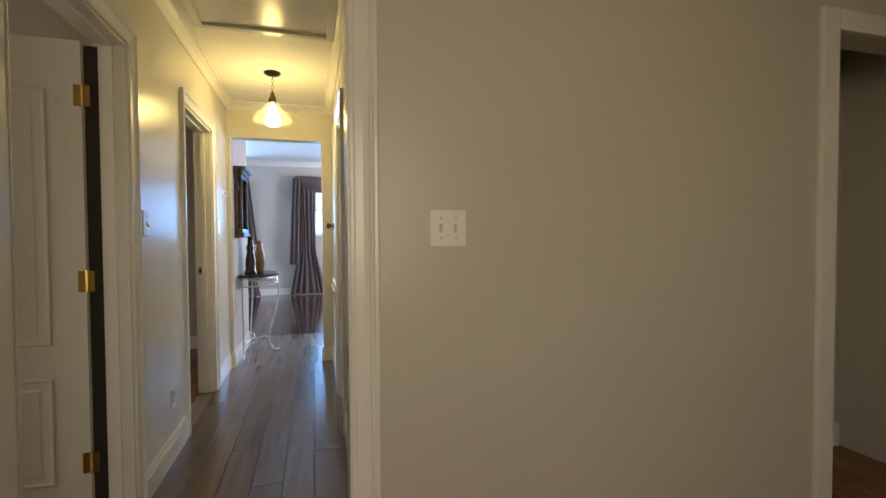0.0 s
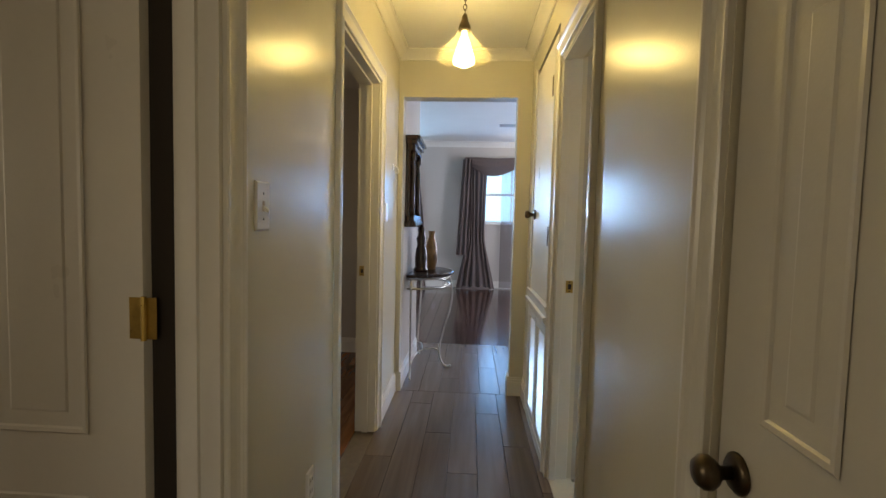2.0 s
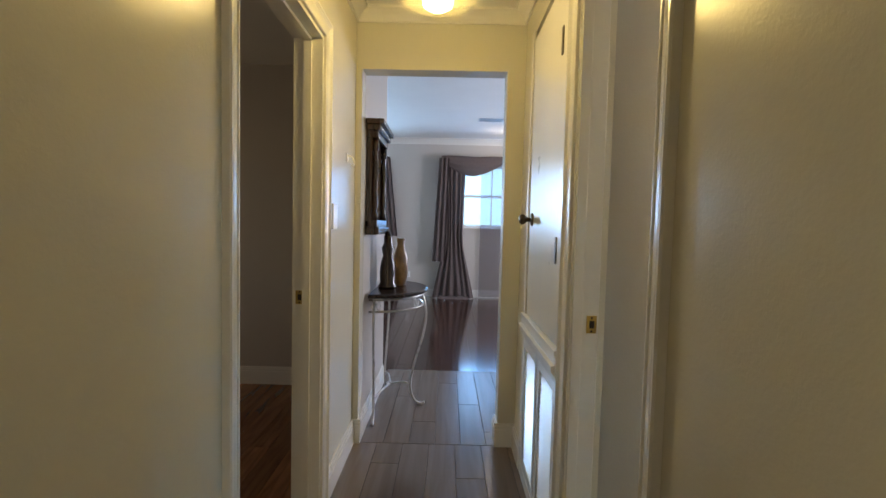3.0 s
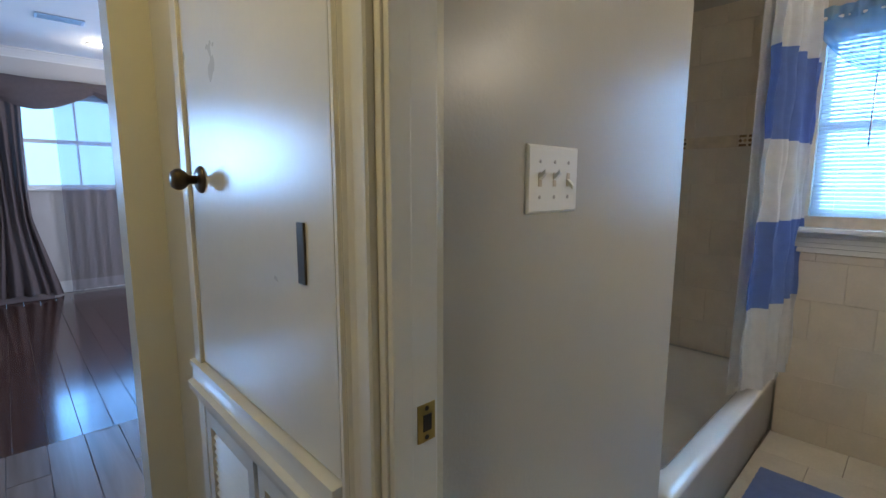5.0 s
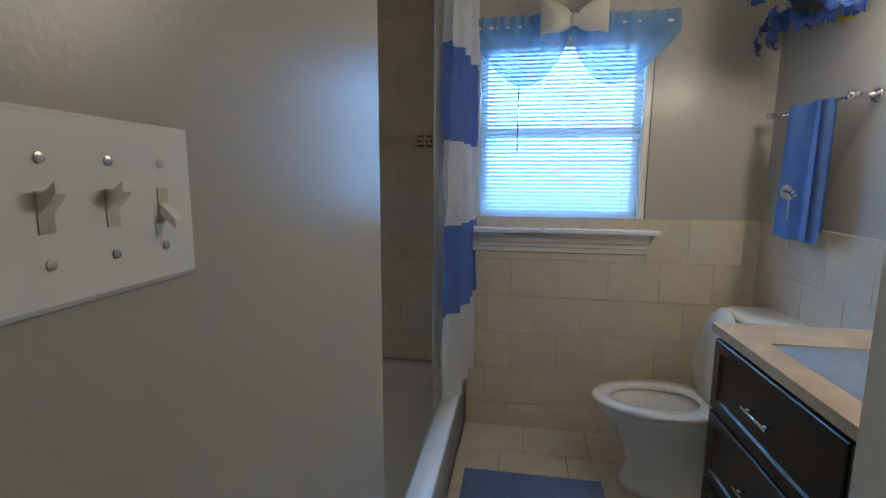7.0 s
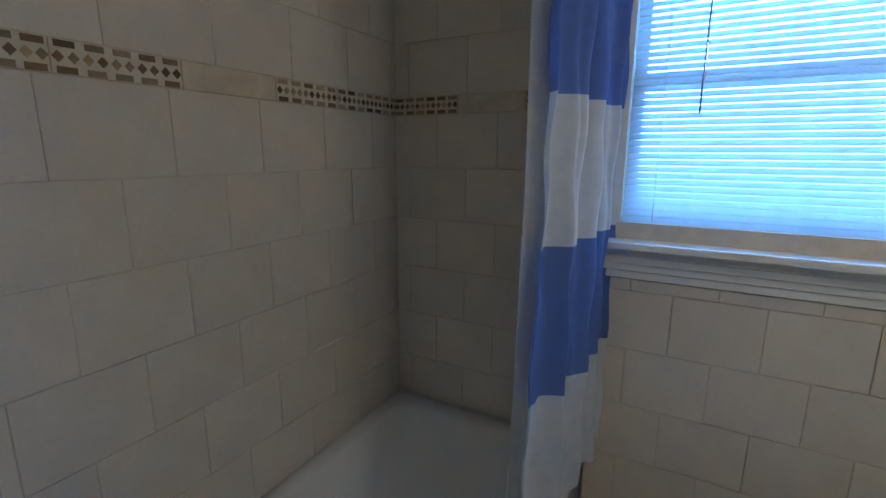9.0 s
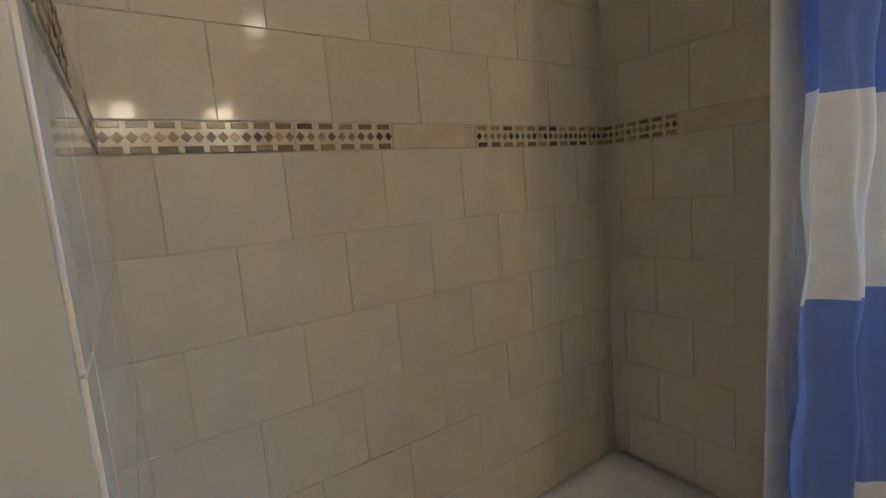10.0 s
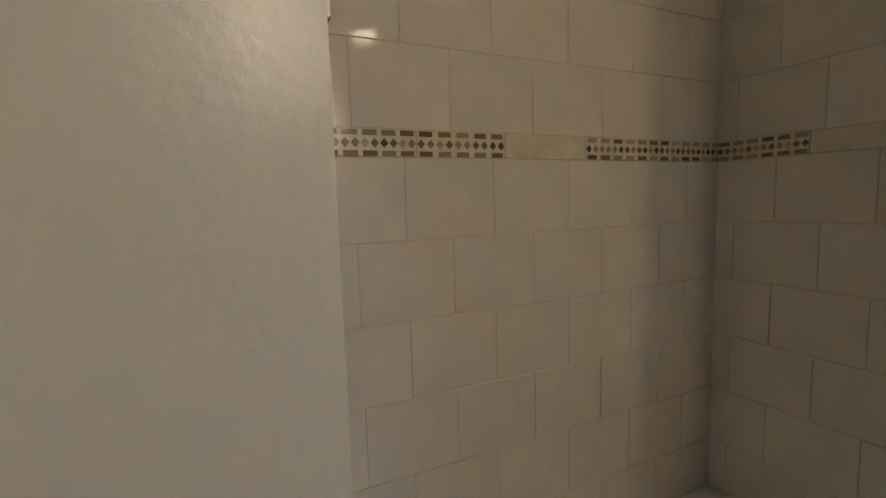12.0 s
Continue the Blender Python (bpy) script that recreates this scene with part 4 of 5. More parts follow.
for x in (1.67, 2.18):
    part("shade", boxes((x - 0.05, x + 0.05, YV + 0.09, YV + 0.19, 1.95, 2.05), bevel=0.006), VANITY_BULB, vl, "lit white glass shade").visible_shadow = False
    part("arm", tube(bmesh.new(), [(x, YV + 0.02, 2.07), (x, YV + 0.14, 2.07), (x, YV + 0.14, 2.05)], 0.008, 8), CHROME, vl)

cl = thing("ceiling_light", "small lit round light on the bathroom ceiling", "lamp", m=pose(2.36, 2.52, BC))
part("base", lathe(((0.085, -0.001), (0.085, -0.014), (0.07, -0.02)), 28), PLASTIC, cl, smooth=True)
part("diffuser", lathe(((0.068, -0.0205), (0.064, -0.035), (0.04, -0.048), (0.006, -0.052)), 28), VANITY_BULB, cl, smooth=True)

tb = thing("towel_bar", "chrome towel bar on the bathroom wall", "towel bar")
part("bar", tube(bmesh.new(), [(2.42, YV + 0.075, 1.665), (2.99, YV + 0.075, 1.665)], 0.008, 12), CHROME, tb, smooth=True)
for x in (2.45, 2.96):
    part("post", lathe(((0.028, 0), (0.026, 0.008), (0.012, 0.015), (0.011, 0.07), (0.015, 0.075), (0.015, 0.09)), 16, "y", (x, YV, 1.665)), CHROME, tb, smooth=True)
tw = thing("hand_towel", "folded blue hand towel with embroidered silver leaves on the bar", "towel")


def towel_fold(s, z):
    return 2.56 + 0.24 * s, YV + 0.098 + 0.012 * math.sin(9 * s + 1) + 0.02 * (1.66 - z) * math.sin(14 * s)


part("front", sheet(0, 1, 1.15, 1.675, towel_fold, 30, 12), TOWEL, tw, "", True)
part("under_layer", sheet(0, 1, 1.14, 1.675, lambda s, z: (2.53 + 0.24 * s, YV + 0.083 + 0.008 * math.sin(8 * s)), 20, 8), TOWEL, tw, "", True)
part("back", sheet(0, 1, 1.18, 1.675, lambda s, z: (2.555 + 0.24 * s, YV + 0.058 + 0.006 * math.sin(8 * s)), 20, 8), TOWEL, tw, "", True)
bm = bmesh.new()
for k in range(9):
    a = radians(20 + 17 * k)
    for r0, r1 in ((0.01, 0.035), (0.04, 0.065)):
        pts = [(2.68 + r * math.cos(a), YV + 0.113 + 0.02 * math.sin(a), 1.30 + r * math.sin(a)) for r in (r0, (r0 + r1) / 2, r1)]
        tube(bm, pts, [0.001, 0.006, 0.001], 5)
tube(bm, [(2.68, YV + 0.115, 1.22), (2.68, YV + 0.118, 1.32)], 0.003, 5)
part("embroidery", bm, SILVER_THREAD, tw, "silver leaf embroidery")

fl = thing("flower_garland", "blue and yellow artificial flower garland high on the bathroom wall", "flowers")
random.seed(11)
for mt, count, nm in ((PETAL_BLUE, 44, "blue_flower"), (PETAL_PALE, 12, "pale_flower"), (PETAL_YELLOW, 8, "yellow_flower"), (LEAF, 20, "leaf_cluster")):
    for k in range(count):
        x = random.uniform(2.30, 2.92) if nm != "yellow_flower" else random.uniform(2.32, 2.50)
        c = Vector((x, YV + random.uniform(0.05, 0.20), 2.06 + random.uniform(-0.11, 0.16)))
        bm, r, ax = bmesh.new(), random.uniform(0.035, 0.065), Vector((random.uniform(-1, 1), 1.2, random.uniform(-1, 0.6))).normalized()
        q = ax.to_track_quat("Z", "Y")
        for p in range(6 if mt is not LEAF else 3):
            a, pts = p * math.pi / 3 + random.uniform(-0.2, 0.2), []
            d, e = Vector((math.cos(a), math.sin(a), 0)), Vector((-math.sin(a), math.cos(a), 0))
            rows = [[c + q @ (d * r * t + e * wdt * sg + Vector((0, 0, lift + 0.006 * abs(sg)))) for sg in (-1, 0, 1)] for t, wdt, lift in ((0.05, 0.004, 0), (0.4, r * 0.30, 0.012), (0.75, r * 0.34, 0.018), (1.05, 0.003, 0.006))]
            ring_mesh(bm, rows, close=False)
        part(nm, bm, mt, fl, "", True)

rg = thing("bath_rug", "plush blue bath rug on the floor beside the tub", "rug")
bm = bmesh.new()
n1, n2 = 40, 36
vs = [[bm.verts.new((2.05 + 0.61 * i / n1 + 0.0015 * math.sin(j * 1.3), 2.775 + 0.63 * j / n2 + 0.0015 * math.sin(i * 1.7), 0.003 + 0.016 * min(1, 3 * min(i, n1 - i, j, n2 - j) / n1 * 4) * random.uniform(0.82, 1.1))) for j in range(n2 + 1)] for i in range(n1 + 1)]
for i in range(n1):
    for j in range(n2):
        bm.faces.new((vs[i][j], vs[i + 1][j], vs[i + 1][j + 1], vs[i][j + 1]))
part("rug_body", bm, RUG, rg, smooth=True)

# ---- living room ----


def drape(s, z, x0, x1, waist, zt, lean):
    """A tied-back drape hanging from a rod."""
    t = max(0, min(1, (zt - z) / zt))
    w = (x1 - x0) * (1 - waist * math.sin(math.pi * t) ** 1.5 + 1.9 * max(0, t - 0.62))
    return (x0 + x1) / 2 + lean * t + (s - 0.5) * w + 0.01 * math.sin(11 * s), LY - 0.13 + (0.028 * math.sin(6.5 * s * 2 * math.pi + 1.6 * math.sin(4.3 * s + 1.5 * t)) + 0.012 * math.sin(29 * s + 5 * t * t)) * (0.6 + 0.4 * t) - 0.05 * t ** 3


for x0, x1, lean in ((-0.04, 0.40, 0.03), (-1.50, -1.02, 0.10)):
    dp = thing("window_drape", "dark taupe satin drape pooling on the living room floor", "curtain", "living room drapes")
    part("panel", sheet(0, 1, 0.012, 2.48, lambda s, z: drape(s, z, x0, x1, 0.20, 2.48, lean), 90, 28), TAUPE, dp, "", True)
    part("tail", sheet(0, 1, 0.66 if x0 > -1 else 1.1, 2.50, lambda s, z: ((x0 - 0.05 if x0 > -1 else x1 - 0.12) + (0.18 + 0.03 * (2.5 - z)) * s - (0.05 if x0 > -1 else -0.08) * (2.5 - z), LY - 0.20 + 0.02 * math.sin(16 * s)), 30, 8), TAUPE, dp, "hanging scarf tail", True)
    bm = bmesh.new()
    ring_mesh(bm, [[(x0 + lean - 0.05 + 0.6 * i / 10 * (x1 - x0 + 0.1) / 0.6, LY - 0.20 - 0.14 * math.sin(a) - 0.02 * math.sin(i), 0.004 + 0.055 * max(0, math.cos(a)) * (0.7 + 0.3 * math.sin(i * 1.9))) for a in [q * math.pi / 8 - math.pi / 2 for q in range(9)]] for i in range(11)], close=False)
    part("pooled_hem", bm, TAUPE, dp, "", True)
vs_ = thing("scarf_valance", "taupe satin scarf valance draped over the window rod", "curtain")
part("rod", tube(bmesh.new(), [(-0.08, LY - 0.12, 2.52), (2.2, LY - 0.12, 2.52)], 0.012, 10), STEEL, vs_, smooth=True)
for a, b in ((-0.05, 1.07), (1.05, 2.15)):
    bm = bmesh.new()
    rows = []
    for j in range(11):
        rows.append([(a + (b - a) * i / 30, LY - 0.145 - 0.04 * math.sin(math.pi * j / 10) - 0.006 * math.sin(j * 2.2 + i * 0.2), 2.545 - (0.12 + 0.23 * math.sin(math.pi * i / 30)) * j / 10 + 0.006 * math.sin(j * 2.6 + 0.3 * i)) for i in range(31)])
    part("swag", ring_mesh(bm, rows, close=False), TAUPE, vs_, "", True)
sc = thing("sheer_curtain", "grey sheer curtain over the living room window", "curtain")
part("panel", sheet(0, 1, 0.02, 2.46, lambda s, z: (0.67 + 1.1 * s + 0.01 * math.sin(30 * s), LY - 0.075 + 0.02 * math.sin(60 * s)), 120, 8), SHEER_TAUPE, sc, "", True)
for nm, x0, x1 in (("window_2", 0.34, 1.95), ("window_3", -2.6, -1.4)):
    w2 = tagged(new(nm), "white living room window bright with daylight", "window", kind="structure")
    part("window_frame", boxes((x0, x0 + 0.04, LY + 0.03, LY + 0.10, 1.29, 2.40), (x1 - 0.04, x1, LY + 0.03, LY + 0.10, 1.29, 2.40), (x0 + 0.04, x1 - 0.04, LY + 0.03, LY + 0.10, 1.29, 1.33), (x0 + 0.04, x1 - 0.04, LY + 0.03, LY + 0.10, 2.36, 2.40), (x0 + 0.04, x1 - 0.04, LY + 0.04, LY + 0.08, 1.82, 1.87)), TRIM, w2)
    for i in range(1, 3):
        x = x0 + (x1 - x0) * i / 3
        part("mullion", boxes((x - 0.012, x + 0.012, LY + 0.05, LY + 0.07, 1.33, 2.36)), TRIM, w2)
    part("window_sill", boxes((x0 - 0.05, x1 + 0.05, LY - 0.05, LY + 0.03, 1.26, 1.288), bevel=0.004), TRIM, w2)

vt = tagged(new("ceiling_vent"), "grey louvred air vent in the living room ceiling", "vent", kind="structure")
part("frame", boxes((0.50, 0.86, 8.62, 8.64, LC - 0.012, LC - 0.001), (0.50, 0.86, 8.76, 8.78, LC - 0.012, LC - 0.001), (0.50, 0.52, 8.64, 8.76, LC - 0.012, LC - 0.001), (0.84, 0.86, 8.64, 8.76, LC - 0.012, LC - 0.001)), STEEL, vt)
for i in range(6):
    part("slat", boxes((0.52, 0.84, 8.645 + i * 0.02, 8.655 + i * 0.02, LC - 0.010, LC - 0.003)), STEEL, vt)
rl = thing("recessed_light", "lit round recessed light in the living room ceiling", "lamp", m=pose(1.05, 9.46, LC))
part("ring", lathe(((0.10, -0.001), (0.10, -0.008), (0.075, -0.012), (0.075, -0.002)), 28, cap=False), PLASTIC, rl, smooth=True)
part("lens", lathe(((0.074, -0.003), (0.07, -0.006)), 28), RECESSED, rl)

# console table against the stub wall
co_t = thing("console_table", "half-round dark wood console table on curled silver metal legs", "table", m=pose(OL + 0.018, 5.20, 0) @ Matrix.Diagonal((0.92, 1.04, 1, 1)))


def half_round(r, z, k=24):
    return [(0, -r, z)] + [(r * math.sin(math.pi * i / k), -r * math.cos(math.pi * i / k), z) for i in range(1, k)] + [(0, r, z)]


part("tabletop", ring_mesh(bmesh.new(), [half_round(0.385, 0.835), half_round(0.395, 0.842), half_round(0.395, 0.855), half_round(0.385, 0.862)]), MAHOGANY, co_t)
bm = bmesh.new()
for z in (0.822, 0.745):
    tube(bm, [(0.36 * math.sin(math.pi * i / 24), -0.36 * math.cos(math.pi * i / 24), z) for i in range(25)], 0.008, 8)
part("apron_rail", bm, STEEL, co_t, "silver metal double rail", True)
bm = bmesh.new()
for a in (8, 62, 118, 172):
    for k in (-1, 1):
        c = Vector((0.36 * math.sin(radians(a)), -0.36 * math.cos(radians(a)), 0.784))
        t = Vector((math.cos(radians(a)), math.sin(radians(a)), 0))
        tube(bm, [c + t * k * (0.018 + 0.014 * math.cos(q * 0.9)) + Vector((0, 0, 0.028 * math.sin(q * 0.9))) for q in range(8)], 0.003, 6)
part("scroll", bm, STEEL, co_t, "small silver scrolls", True)
for a in (6, 90, 174):
    d = Vector((math.sin(radians(a)), -math.cos(radians(a)), 0))
    pts = smooth_path([d * r + Vector((0, 0, z)) for r, z in ((0.35, 0.82), (0.375, 0.74), (0.385, 0.64), (0.36, 0.50), (0.31, 0.34), (0.275, 0.20), (0.275, 0.10), (0.31, 0.03), (0.36, 0.010), (0.385, 0.022))], 6)
    part("leg", tube(bmesh.new(), [(max(p.x, 0.012), p.y, max(p.z, 0.010)) for p in pts], 0.0095, 10), STEEL, co_t, smooth=True)
bm = bmesh.new()
for a in (6, 90, 174):
    d = Vector((math.sin(radians(a)), -math.cos(radians(a)), 0))
    tube(bm, smooth_path([d * 0.272 + Vector((0.0, 0, 0.14)), d * 0.16 + Vector((0.06, 0, 0.165)), Vector((0.11, 0, 0.15))], 5), 0.007, 8)
part("stretcher", bm, STEEL, co_t, smooth=True)
fg = thing("figurine", "tall dark brown carved figurine on the console table", "ornament", m=pose(OL + 0.10, 5.10, 0.862))
part("figurine_body", lathe(((0.062, 0), (0.065, 0.02), (0.050, 0.04), (0.056, 0.11), (0.048, 0.18), (0.034, 0.23), (0.045, 0.28), (0.028, 0.32), (0.030, 0.36), (0.012, 0.40)), 18), MAHOGANY, fg, smooth=True)
vs2 = thing("ceramic_vase", "tall tan and brown ceramic vase on the console table", "vase", m=pose(OL + 0.17, 5.30, 0.862) @ Matrix.Diagonal((1.15, 1.15, 2.3, 1)))
part("body", lathe(((0.035, 0), (0.05, 0.04), (0.045, 0.09), (0.022, 0.13), (0.028, 0.15)), 18), VASE_GLAZE, vs2, smooth=True)
wm = thing("wall_mirror", "carved dark mahogany framed mirror with turned posts above the console", "mirror", m=pose(OL, 4.97, 0.10) @ Matrix.Diagonal((0.75, 0.54, 0.9, 1)))
part("backboard", boxes((0.001, 0.03, -0.40, 0.40, 1.30, 2.02)), MAHOGANY, wm)
part("mirror_glass", boxes((0.031, 0.036, -0.27, 0.27, 1.40, 1.90)), MIRROR, wm)
part("crown", boxes((0.001, 0.10, -0.42, 0.42, 1.93, 1.98), (0.001, 0.125, -0.44, 0.44, 1.98, 2.02), (0.001, 0.15, -0.46, 0.46, 2.02, 2.055), bevel=0.006), MAHOGANY, wm)
part("base_rail", boxes((0.001, 0.12, -0.42, 0.42, 1.27, 1.32), (0.001, 0.10, -0.40, 0.40, 1.32, 1.37), bevel=0.006), MAHOGANY, wm)
for y in (-0.335, 0.335):
    part("post", lathe(((0.03, 1.37), (0.03, 1.41), (0.018, 1.43), (0.027, 1.48), (0.022, 1.60), (0.026, 1.75), (0.017, 1.84), (0.03, 1.86), (0.03, 1.93)), 18, at=(0.07, y, 0)), MAHOGANY, wm, smooth=True)
    part("stile", boxes((0.03, 0.05, y - 0.06, y + 0.06, 1.37, 1.93)), MAHOGANY, wm)

setting("backdrop", boxes((-6, 6, LY + 2.5, LY + 2.55, -1, 6)), DAY_BLUE, "pale blue daylight outside the windows", "backdrop")
setting("backdrop", boxes((XW + 2.0, XW + 2.05, 0, 6, -1, 6)), DAY_BLUE, "pale blue daylight outside the windows", "backdrop")

# ---- pieces of floors and walls ----


def shared(name, cache, key, build, mat, parent, place):
    if key not in cache:
        me = bpy.data.meshes.new(name)
        bm = build()
        bm.to_mesh(me)
        bm.free()
        me.materials.append(mat)
        cache[key] = me
    o = new(name, cache[key])
    o.parent = parent
    o.location = place
    return o


def chamfered(w, h, d, c=0.0015):
    """A thin slab in x, y with a chamfered upper edge, its face at z = d."""
    return lambda: ring_mesh(bmesh.new(), [[(x, y, z) for x, y in ((i, i), (w - i, i), (w - i, h - i), (i, h - i))] for i, z in ((0, 0), (0, d - c), (c, d))])


floor = bpy.data.objects["floor"]
cache = {}


def lay(name, mat, x0, x1, y0, y1, w, ln, z, along="y", gap=0.003, key=""):
    """Boards in rows, each row shifted."""
    a0, a1, b0, b1 = (x0, x1, y0, y1) if along == "y" else (y0, y1, x0, x1)
    i, a = 0, a0
    while a < a1 - 0.01:
        ww = min(w, a1 - a)
        b, first = b0, (i * 0.37 % 1) * ln
        while b < b1 - 0.01:
            bb = min(b + ln - (first if b == b0 else 0), b1)
            if bb - b > 0.02:
                sw, sl = ww - gap, bb - b - gap
                size = (sw, sl) if along == "y" else (sl, sw)
                at = (a, b, z) if along == "y" else (b, a, z)
                shared(name, cache, (name, key, round(size[0], 3), round(size[1], 3)), chamfered(*size, 0.012), mat, floor, at)
            b = bb
        a += w
        i += 1


lay("plank_tile", PLANK_TILE, HL, HR + 0.02, YR + 0.05, YE, 0.155, 1.2, -0.012, gap=0.0025)
lay("plank_tile", PLANK_TILE, OL, 2.4, YE, 6.0, 0.155, 1.2, -0.012, gap=0.0025)
lay("floorboard", DARK_FLOOR, -2.6, 3.5, 6.0, LY, 0.14, 1.9, -0.014, gap=0.0015)
lay("floorboard", DARK_FLOOR, LX0, -0.56, 5.78, 6.0, 0.2, 1.9, -0.014, gap=0.0015, key="b")
lay("oak_board", RED_FLOOR, -2.6, HL - W, 2.6, 5.55, 0.12, 1.6, -0.012, gap=0.0015)
lay("oak_board", RED_FLOOR, HL, 3.6, -0.4, YR + 0.05, 0.14, 1.7, -0.012, gap=0.0015, key="c")
lay("oak_board", RED_FLOOR, 2.16, 3.3, YR + 0.05, 1.80, 0.14, 1.7, -0.012, gap=0.0015, key="d")
lay("oak_board", RED_FLOOR, HL - W - 1.2, HL - W, 0.6, 2.5, 0.14, 1.7, -0.012, gap=0.0015, key="e")
lay("floor_tile", FLOOR_TILE, HR + 0.02, XW, YV, 3.46, 0.33, 0.33, -0.012, gap=0.002)
setting("door_threshold", boxes((HR + 0.005, HR + W, D3A, D3B, -0.011, 0.004), bevel=0.002), FLOOR_TILE, "cream stone threshold at the bathroom door", "threshold")


def tile_wall(wall, origin, u_dir, out, u0, u1, rows, tw=0.252, top=None):
    """Tiles in courses: rows are (z0, z1, where a joint falls)."""
    wall = bpy.data.objects[wall]
    o, u, n = Vector(origin), Vector((*u_dir, 0)), Vector((*out, 0))
    turn = Matrix((u, Vector((0, 0, 1)), n)).transposed()
    flip = turn.determinant() < 0
    for z0, z1, joint in rows:
        a = u0
        nxt = joint - math.floor((joint - u0) / tw - 1e-6) * tw
        while a < u1 - 0.008:
            b = min(nxt, u1)
            wd_, ht = b - a - 0.0018, z1 - z0 - 0.0018
            if wd_ > 0.006:
                key = ("tile", round(wd_, 3), round(ht, 3))
                p = o + u * (b - 0.0009 if flip else a + 0.0009) + Vector((0, 0, z0 + 0.0009)) + n * 0.001
                t = shared("tile", cache, key, chamfered(wd_, ht, 0.0055, 0.0012), TILE, wall, p)
                t.rotation_euler = Matrix((-u if flip else u, Vector((0, 0, 1)), n)).transposed().to_euler()
            a, nxt = b, nxt + tw


def courses(j1, j2, top=2.31):
    zs = [0.335, 0.537, 0.739, 0.941, 1.143, 1.345, 1.545]
    r = [(a, b, j1 if k % 2 else j2) for k, (a, b) in enumerate(zip(zs, zs[1:]))]
    return r + [(1.612, 1.812, j2), (1.812, 2.012, j1), (2.012, 2.212, j2), (2.212, top, j1)]


for nm, dims in (("tub_back_grout", (XC, XW, YB - 0.0095, YB, 0.31, 2.312)), ("tub_end_grout", (XC, XC + 0.0095, YS + 0.012, YB, 0.31, 2.312)),
                 ("tub_window_grout", (XW - 0.0095, XW, 3.45, YB, 0.31, 2.312)), ("bath_window_grout", (XW - 0.0095, XW, YV, 3.45, 0, 1.185)), ("vanity_grout", (2.28, XW, YV, YV + 0.0095, 0, 1.185))):
    setting(nm, boxes(dims), GROUT, "grey-beige grout bed behind the wall tiles", "wall")
tile_wall("wall_tub_back", (0, YB - 0.006, 0), (1, 0), (0, -1), XC + 0.01, XW - 0.008, courses(1.668, 1.796))
setting("tub_corner_trim", boxes((XC, XC + 0.010, YS, YS + 0.0115, 0, BC)), BATH_PAINT, "painted corner trim at the end of the switch wall", "trim")
tile_wall("wall_tub_end", (XC + 0.006, 0, 0), (0, 1), (1, 0), YS + 0.012, YB - 0.008, courses(YB - 0.10, YB - 0.226))
tile_wall("wall_bath_window", (XW - 0.006, 0, 0), (0, 1), (-1, 0), 3.455, YB - 0.008, courses(YB - 0.20, YB - 0.074))
low = [(0.0, 0.14, 3.10), (0.14, 0.345, 3.22), (0.345, 0.55, 3.10), (0.55, 0.755, 3.22), (0.755, 0.96, 3.10), (0.96, 1.185, 3.22)]
low = [(a, b, 3.215 if k % 2 == 0 else 3.09) for k, (a, b, _) in enumerate(low)]
lowcut = [(a, min(b, 1.0), j) for a, b, j in low]
tile_wall("wall_bath_window", (XW - 0.006, 0, 0), (0, 1), (-1, 0), YV + 0.008, 3.45, low[:5])
tile_wall("wall_bath_window", (XW - 0.006, 0, 0), (0, 1), (-1, 0), WA - 0.02, 3.45, lowcut[5:])
tile_wall("wall_bath_window", (XW - 0.006, 0, 0), (0, 1), (-1, 0), YV + 0.008, WA - 0.02, low[5:])
tile_wall("wall_vanity", (0, YV + 0.006, 0), (1, 0), (0, 1), 2.295, XW - 0.008, low)


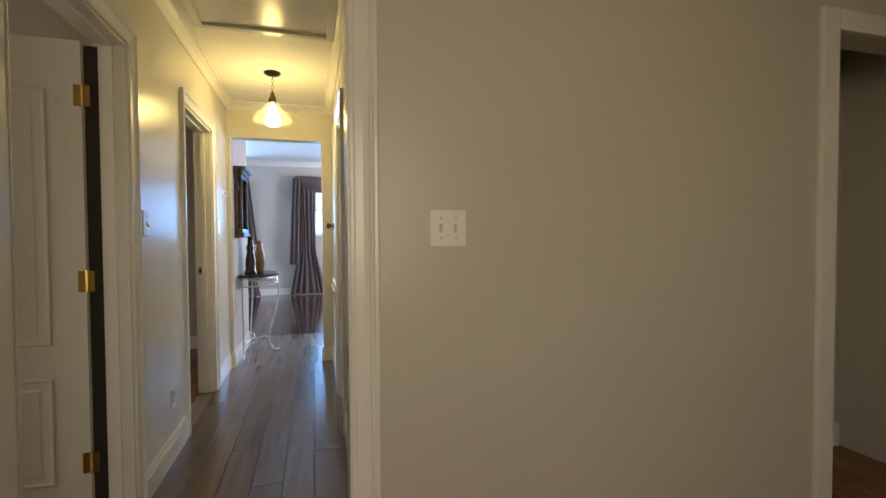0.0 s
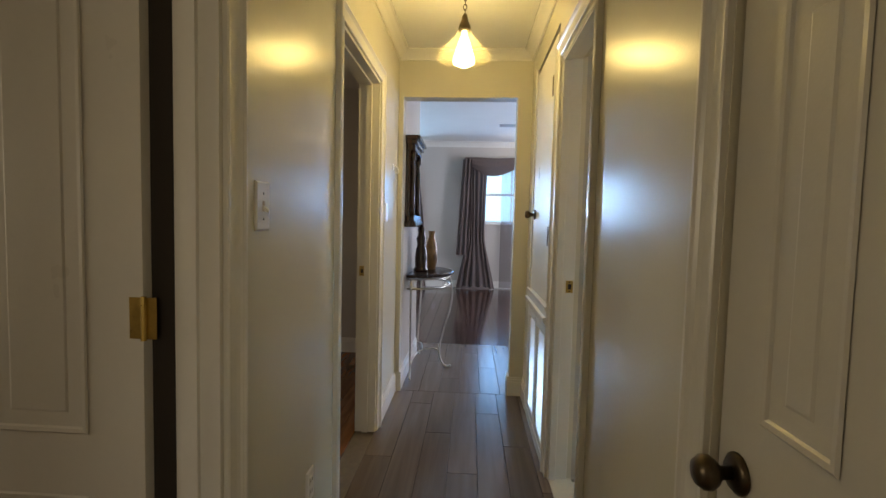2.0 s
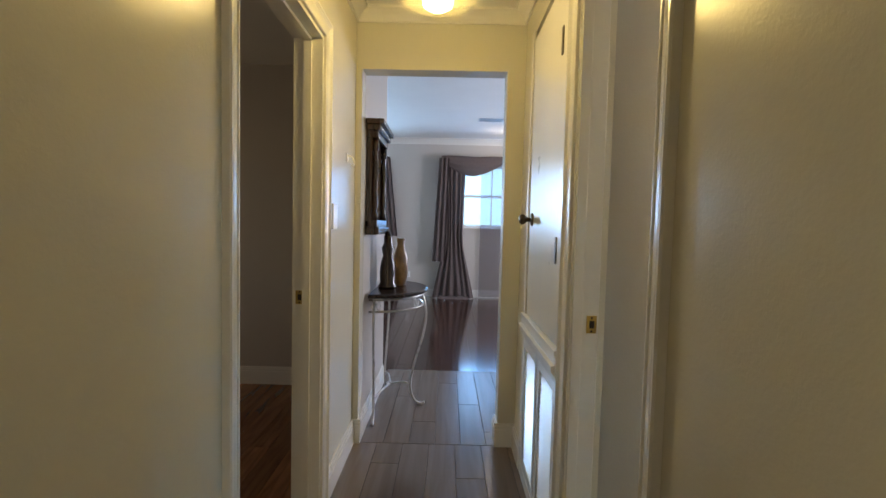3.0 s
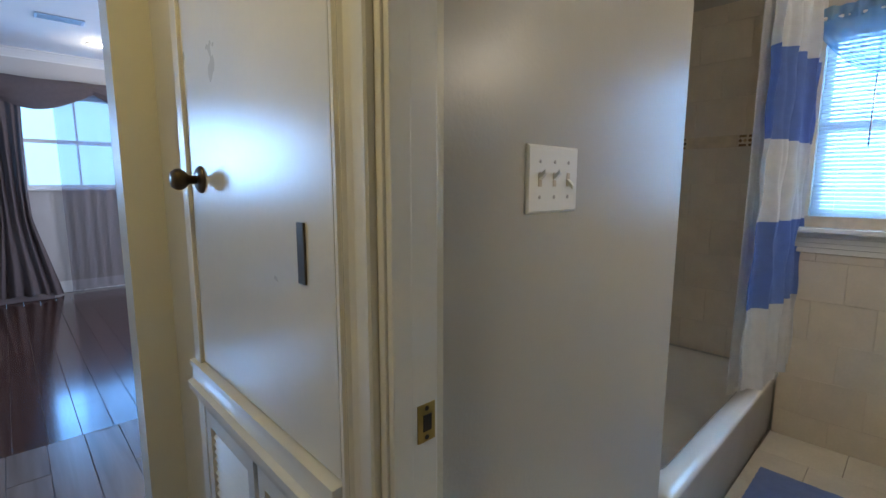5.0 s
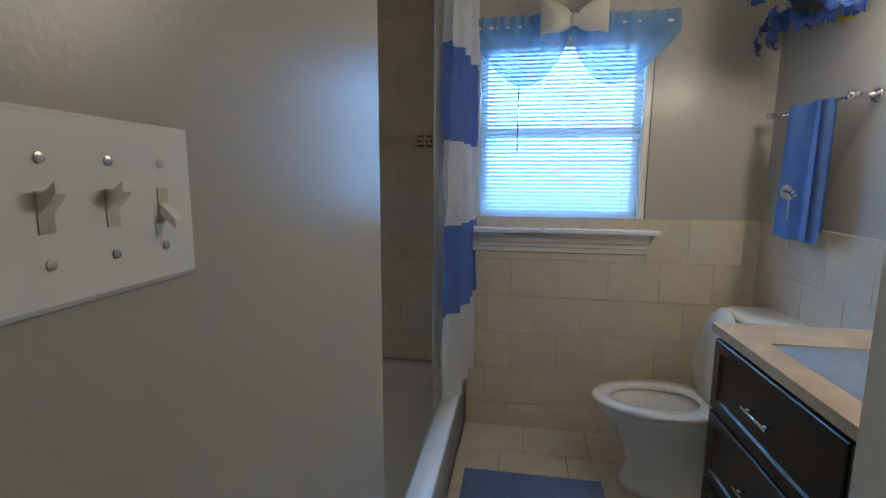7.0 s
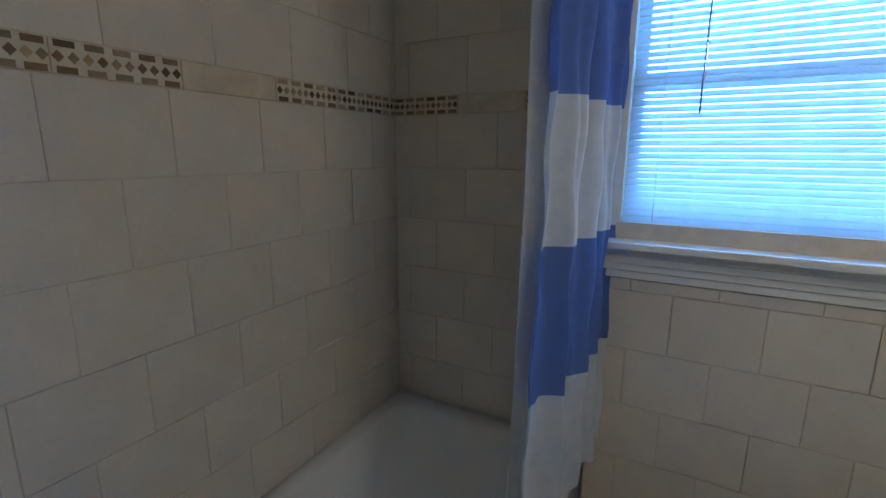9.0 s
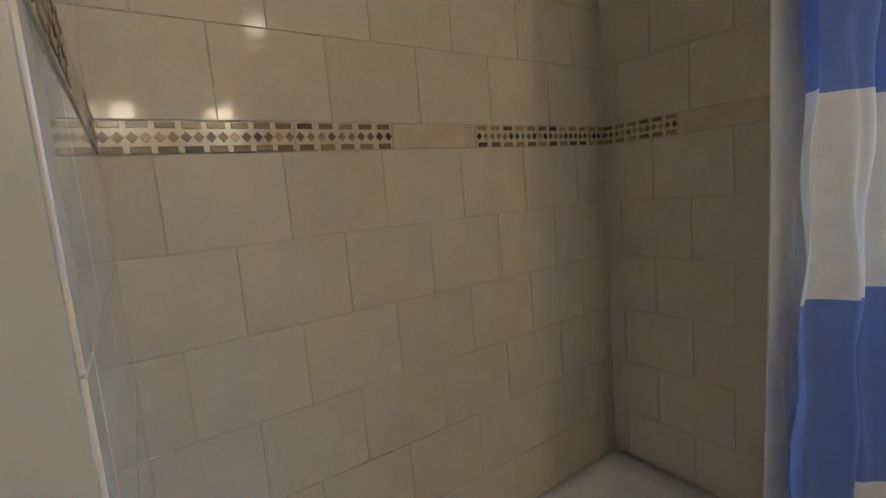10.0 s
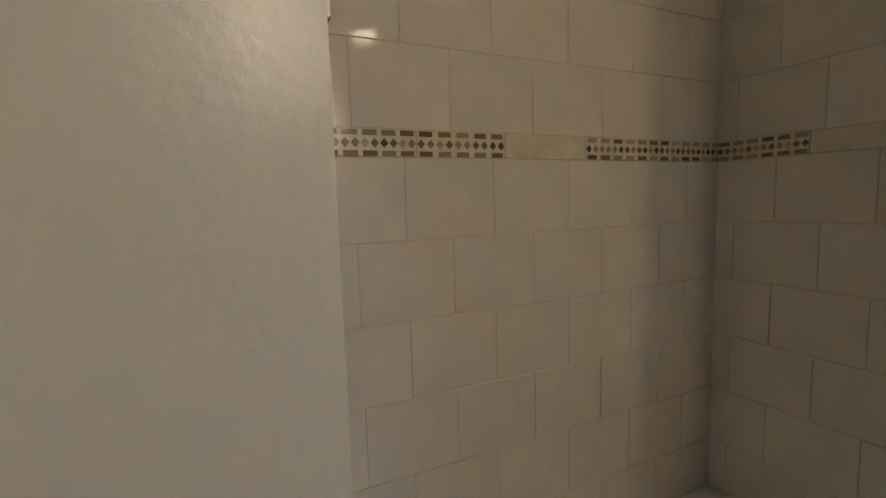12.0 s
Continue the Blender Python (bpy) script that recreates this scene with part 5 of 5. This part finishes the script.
def border(wall, origin, u_dir, out, segs):
    """Mosaic border strip with stone inserts; segs are (u0, u1, is mosaic)."""
    wall = bpy.data.objects[wall]
    o, u, n = Vector(origin), Vector((*u_dir, 0)), Vector((*out, 0))
    if Matrix((u, Vector((0, 0, 1)), n)).determinant() < 0:
        base, uu = 1, -u
    else:
        base, uu = 0, u
    rot = Matrix((uu, Vector((0, 0, 1)), n)).transposed().to_euler()

    def piece(nm, key, build, mat, uc, z, lift):
        t = shared(nm, cache, (nm, key, mat.name), build, mat, wall, o + u * uc + Vector((0, 0, z)) + n * lift)
        t.rotation_euler = rot
    random.seed(7)
    for u0, u1, mosaic in segs:
        w = u1 - u0 - 0.002
        piece("border_tile", round(w, 3), lambda: ring_mesh(bmesh.new(), [[(x, y, z) for x, y in ((-w / 2 + i, -0.032 + i), (w / 2 - i, -0.032 + i), (w / 2 - i, 0.032 - i), (-w / 2 + i, 0.032 - i))] for i, z in ((0, 0), (0, 0.007), (0.001, 0.008))]),
              BORDER_BASE if mosaic else STONE, (u0 + u1) / 2, 1.5785, 0.001)
        if mosaic:
            k = max(1, round((u1 - u0) / 0.049))
            st = (u1 - u0) / k
            for i in range(k):
                c = u0 + (i + 0.5) * st
                for z in (1.6025, 1.5545):
                    piece("mosaic_chip", "b", lambda: ring_mesh(bmesh.new(), [[(x, y, zz) for x, y in ((-0.0175 + q, -0.0065 + q), (0.0175 - q, -0.0065 + q), (0.0175 - q, 0.0065 - q), (-0.0175 + q, 0.0065 - q))] for q, zz in ((0, 0), (0.0008, 0.0018))]),
                          CHIPS[random.choice((0, 0, 1, 2, 3, 1))], c, z, 0.0088)
                for dx in (-st / 4, st / 4):
                    piece("mosaic_diamond", "d", lambda: ring_mesh(bmesh.new(), [[(x, y, zz) for x, y in ((-0.0105 + q, 0), (0, -0.0115 + q), (0.0105 - q, 0), (0, 0.0115 - q))] for q, zz in ((0, 0), (0.0008, 0.0018))]),
                          CHIPS[random.choice((0, 1, 3, 2))], c + dx, 1.5785, 0.0088)


border("wall_tub_back", (0, YB - 0.006, 0), (1, 0), (0, -1), ((XC + 0.012, 1.953, 1), (1.953, 2.208, 1), (2.208, 2.485, 0), (2.485, 2.74, 1), (2.74, XW - 0.01, 1)))
border("wall_tub_end", (XC + 0.006, 0, 0), (0, 1), (1, 0), ((YS + 0.012, 3.75, 1), (3.75, 4.0, 0), (4.0, YB - 0.01, 1)))
border("wall_bath_window", (XW - 0.006, 0, 0), (0, 1), (-1, 0), ((3.46, 3.73, 1), (3.73, 3.99, 0), (3.99, YB - 0.01, 1)))
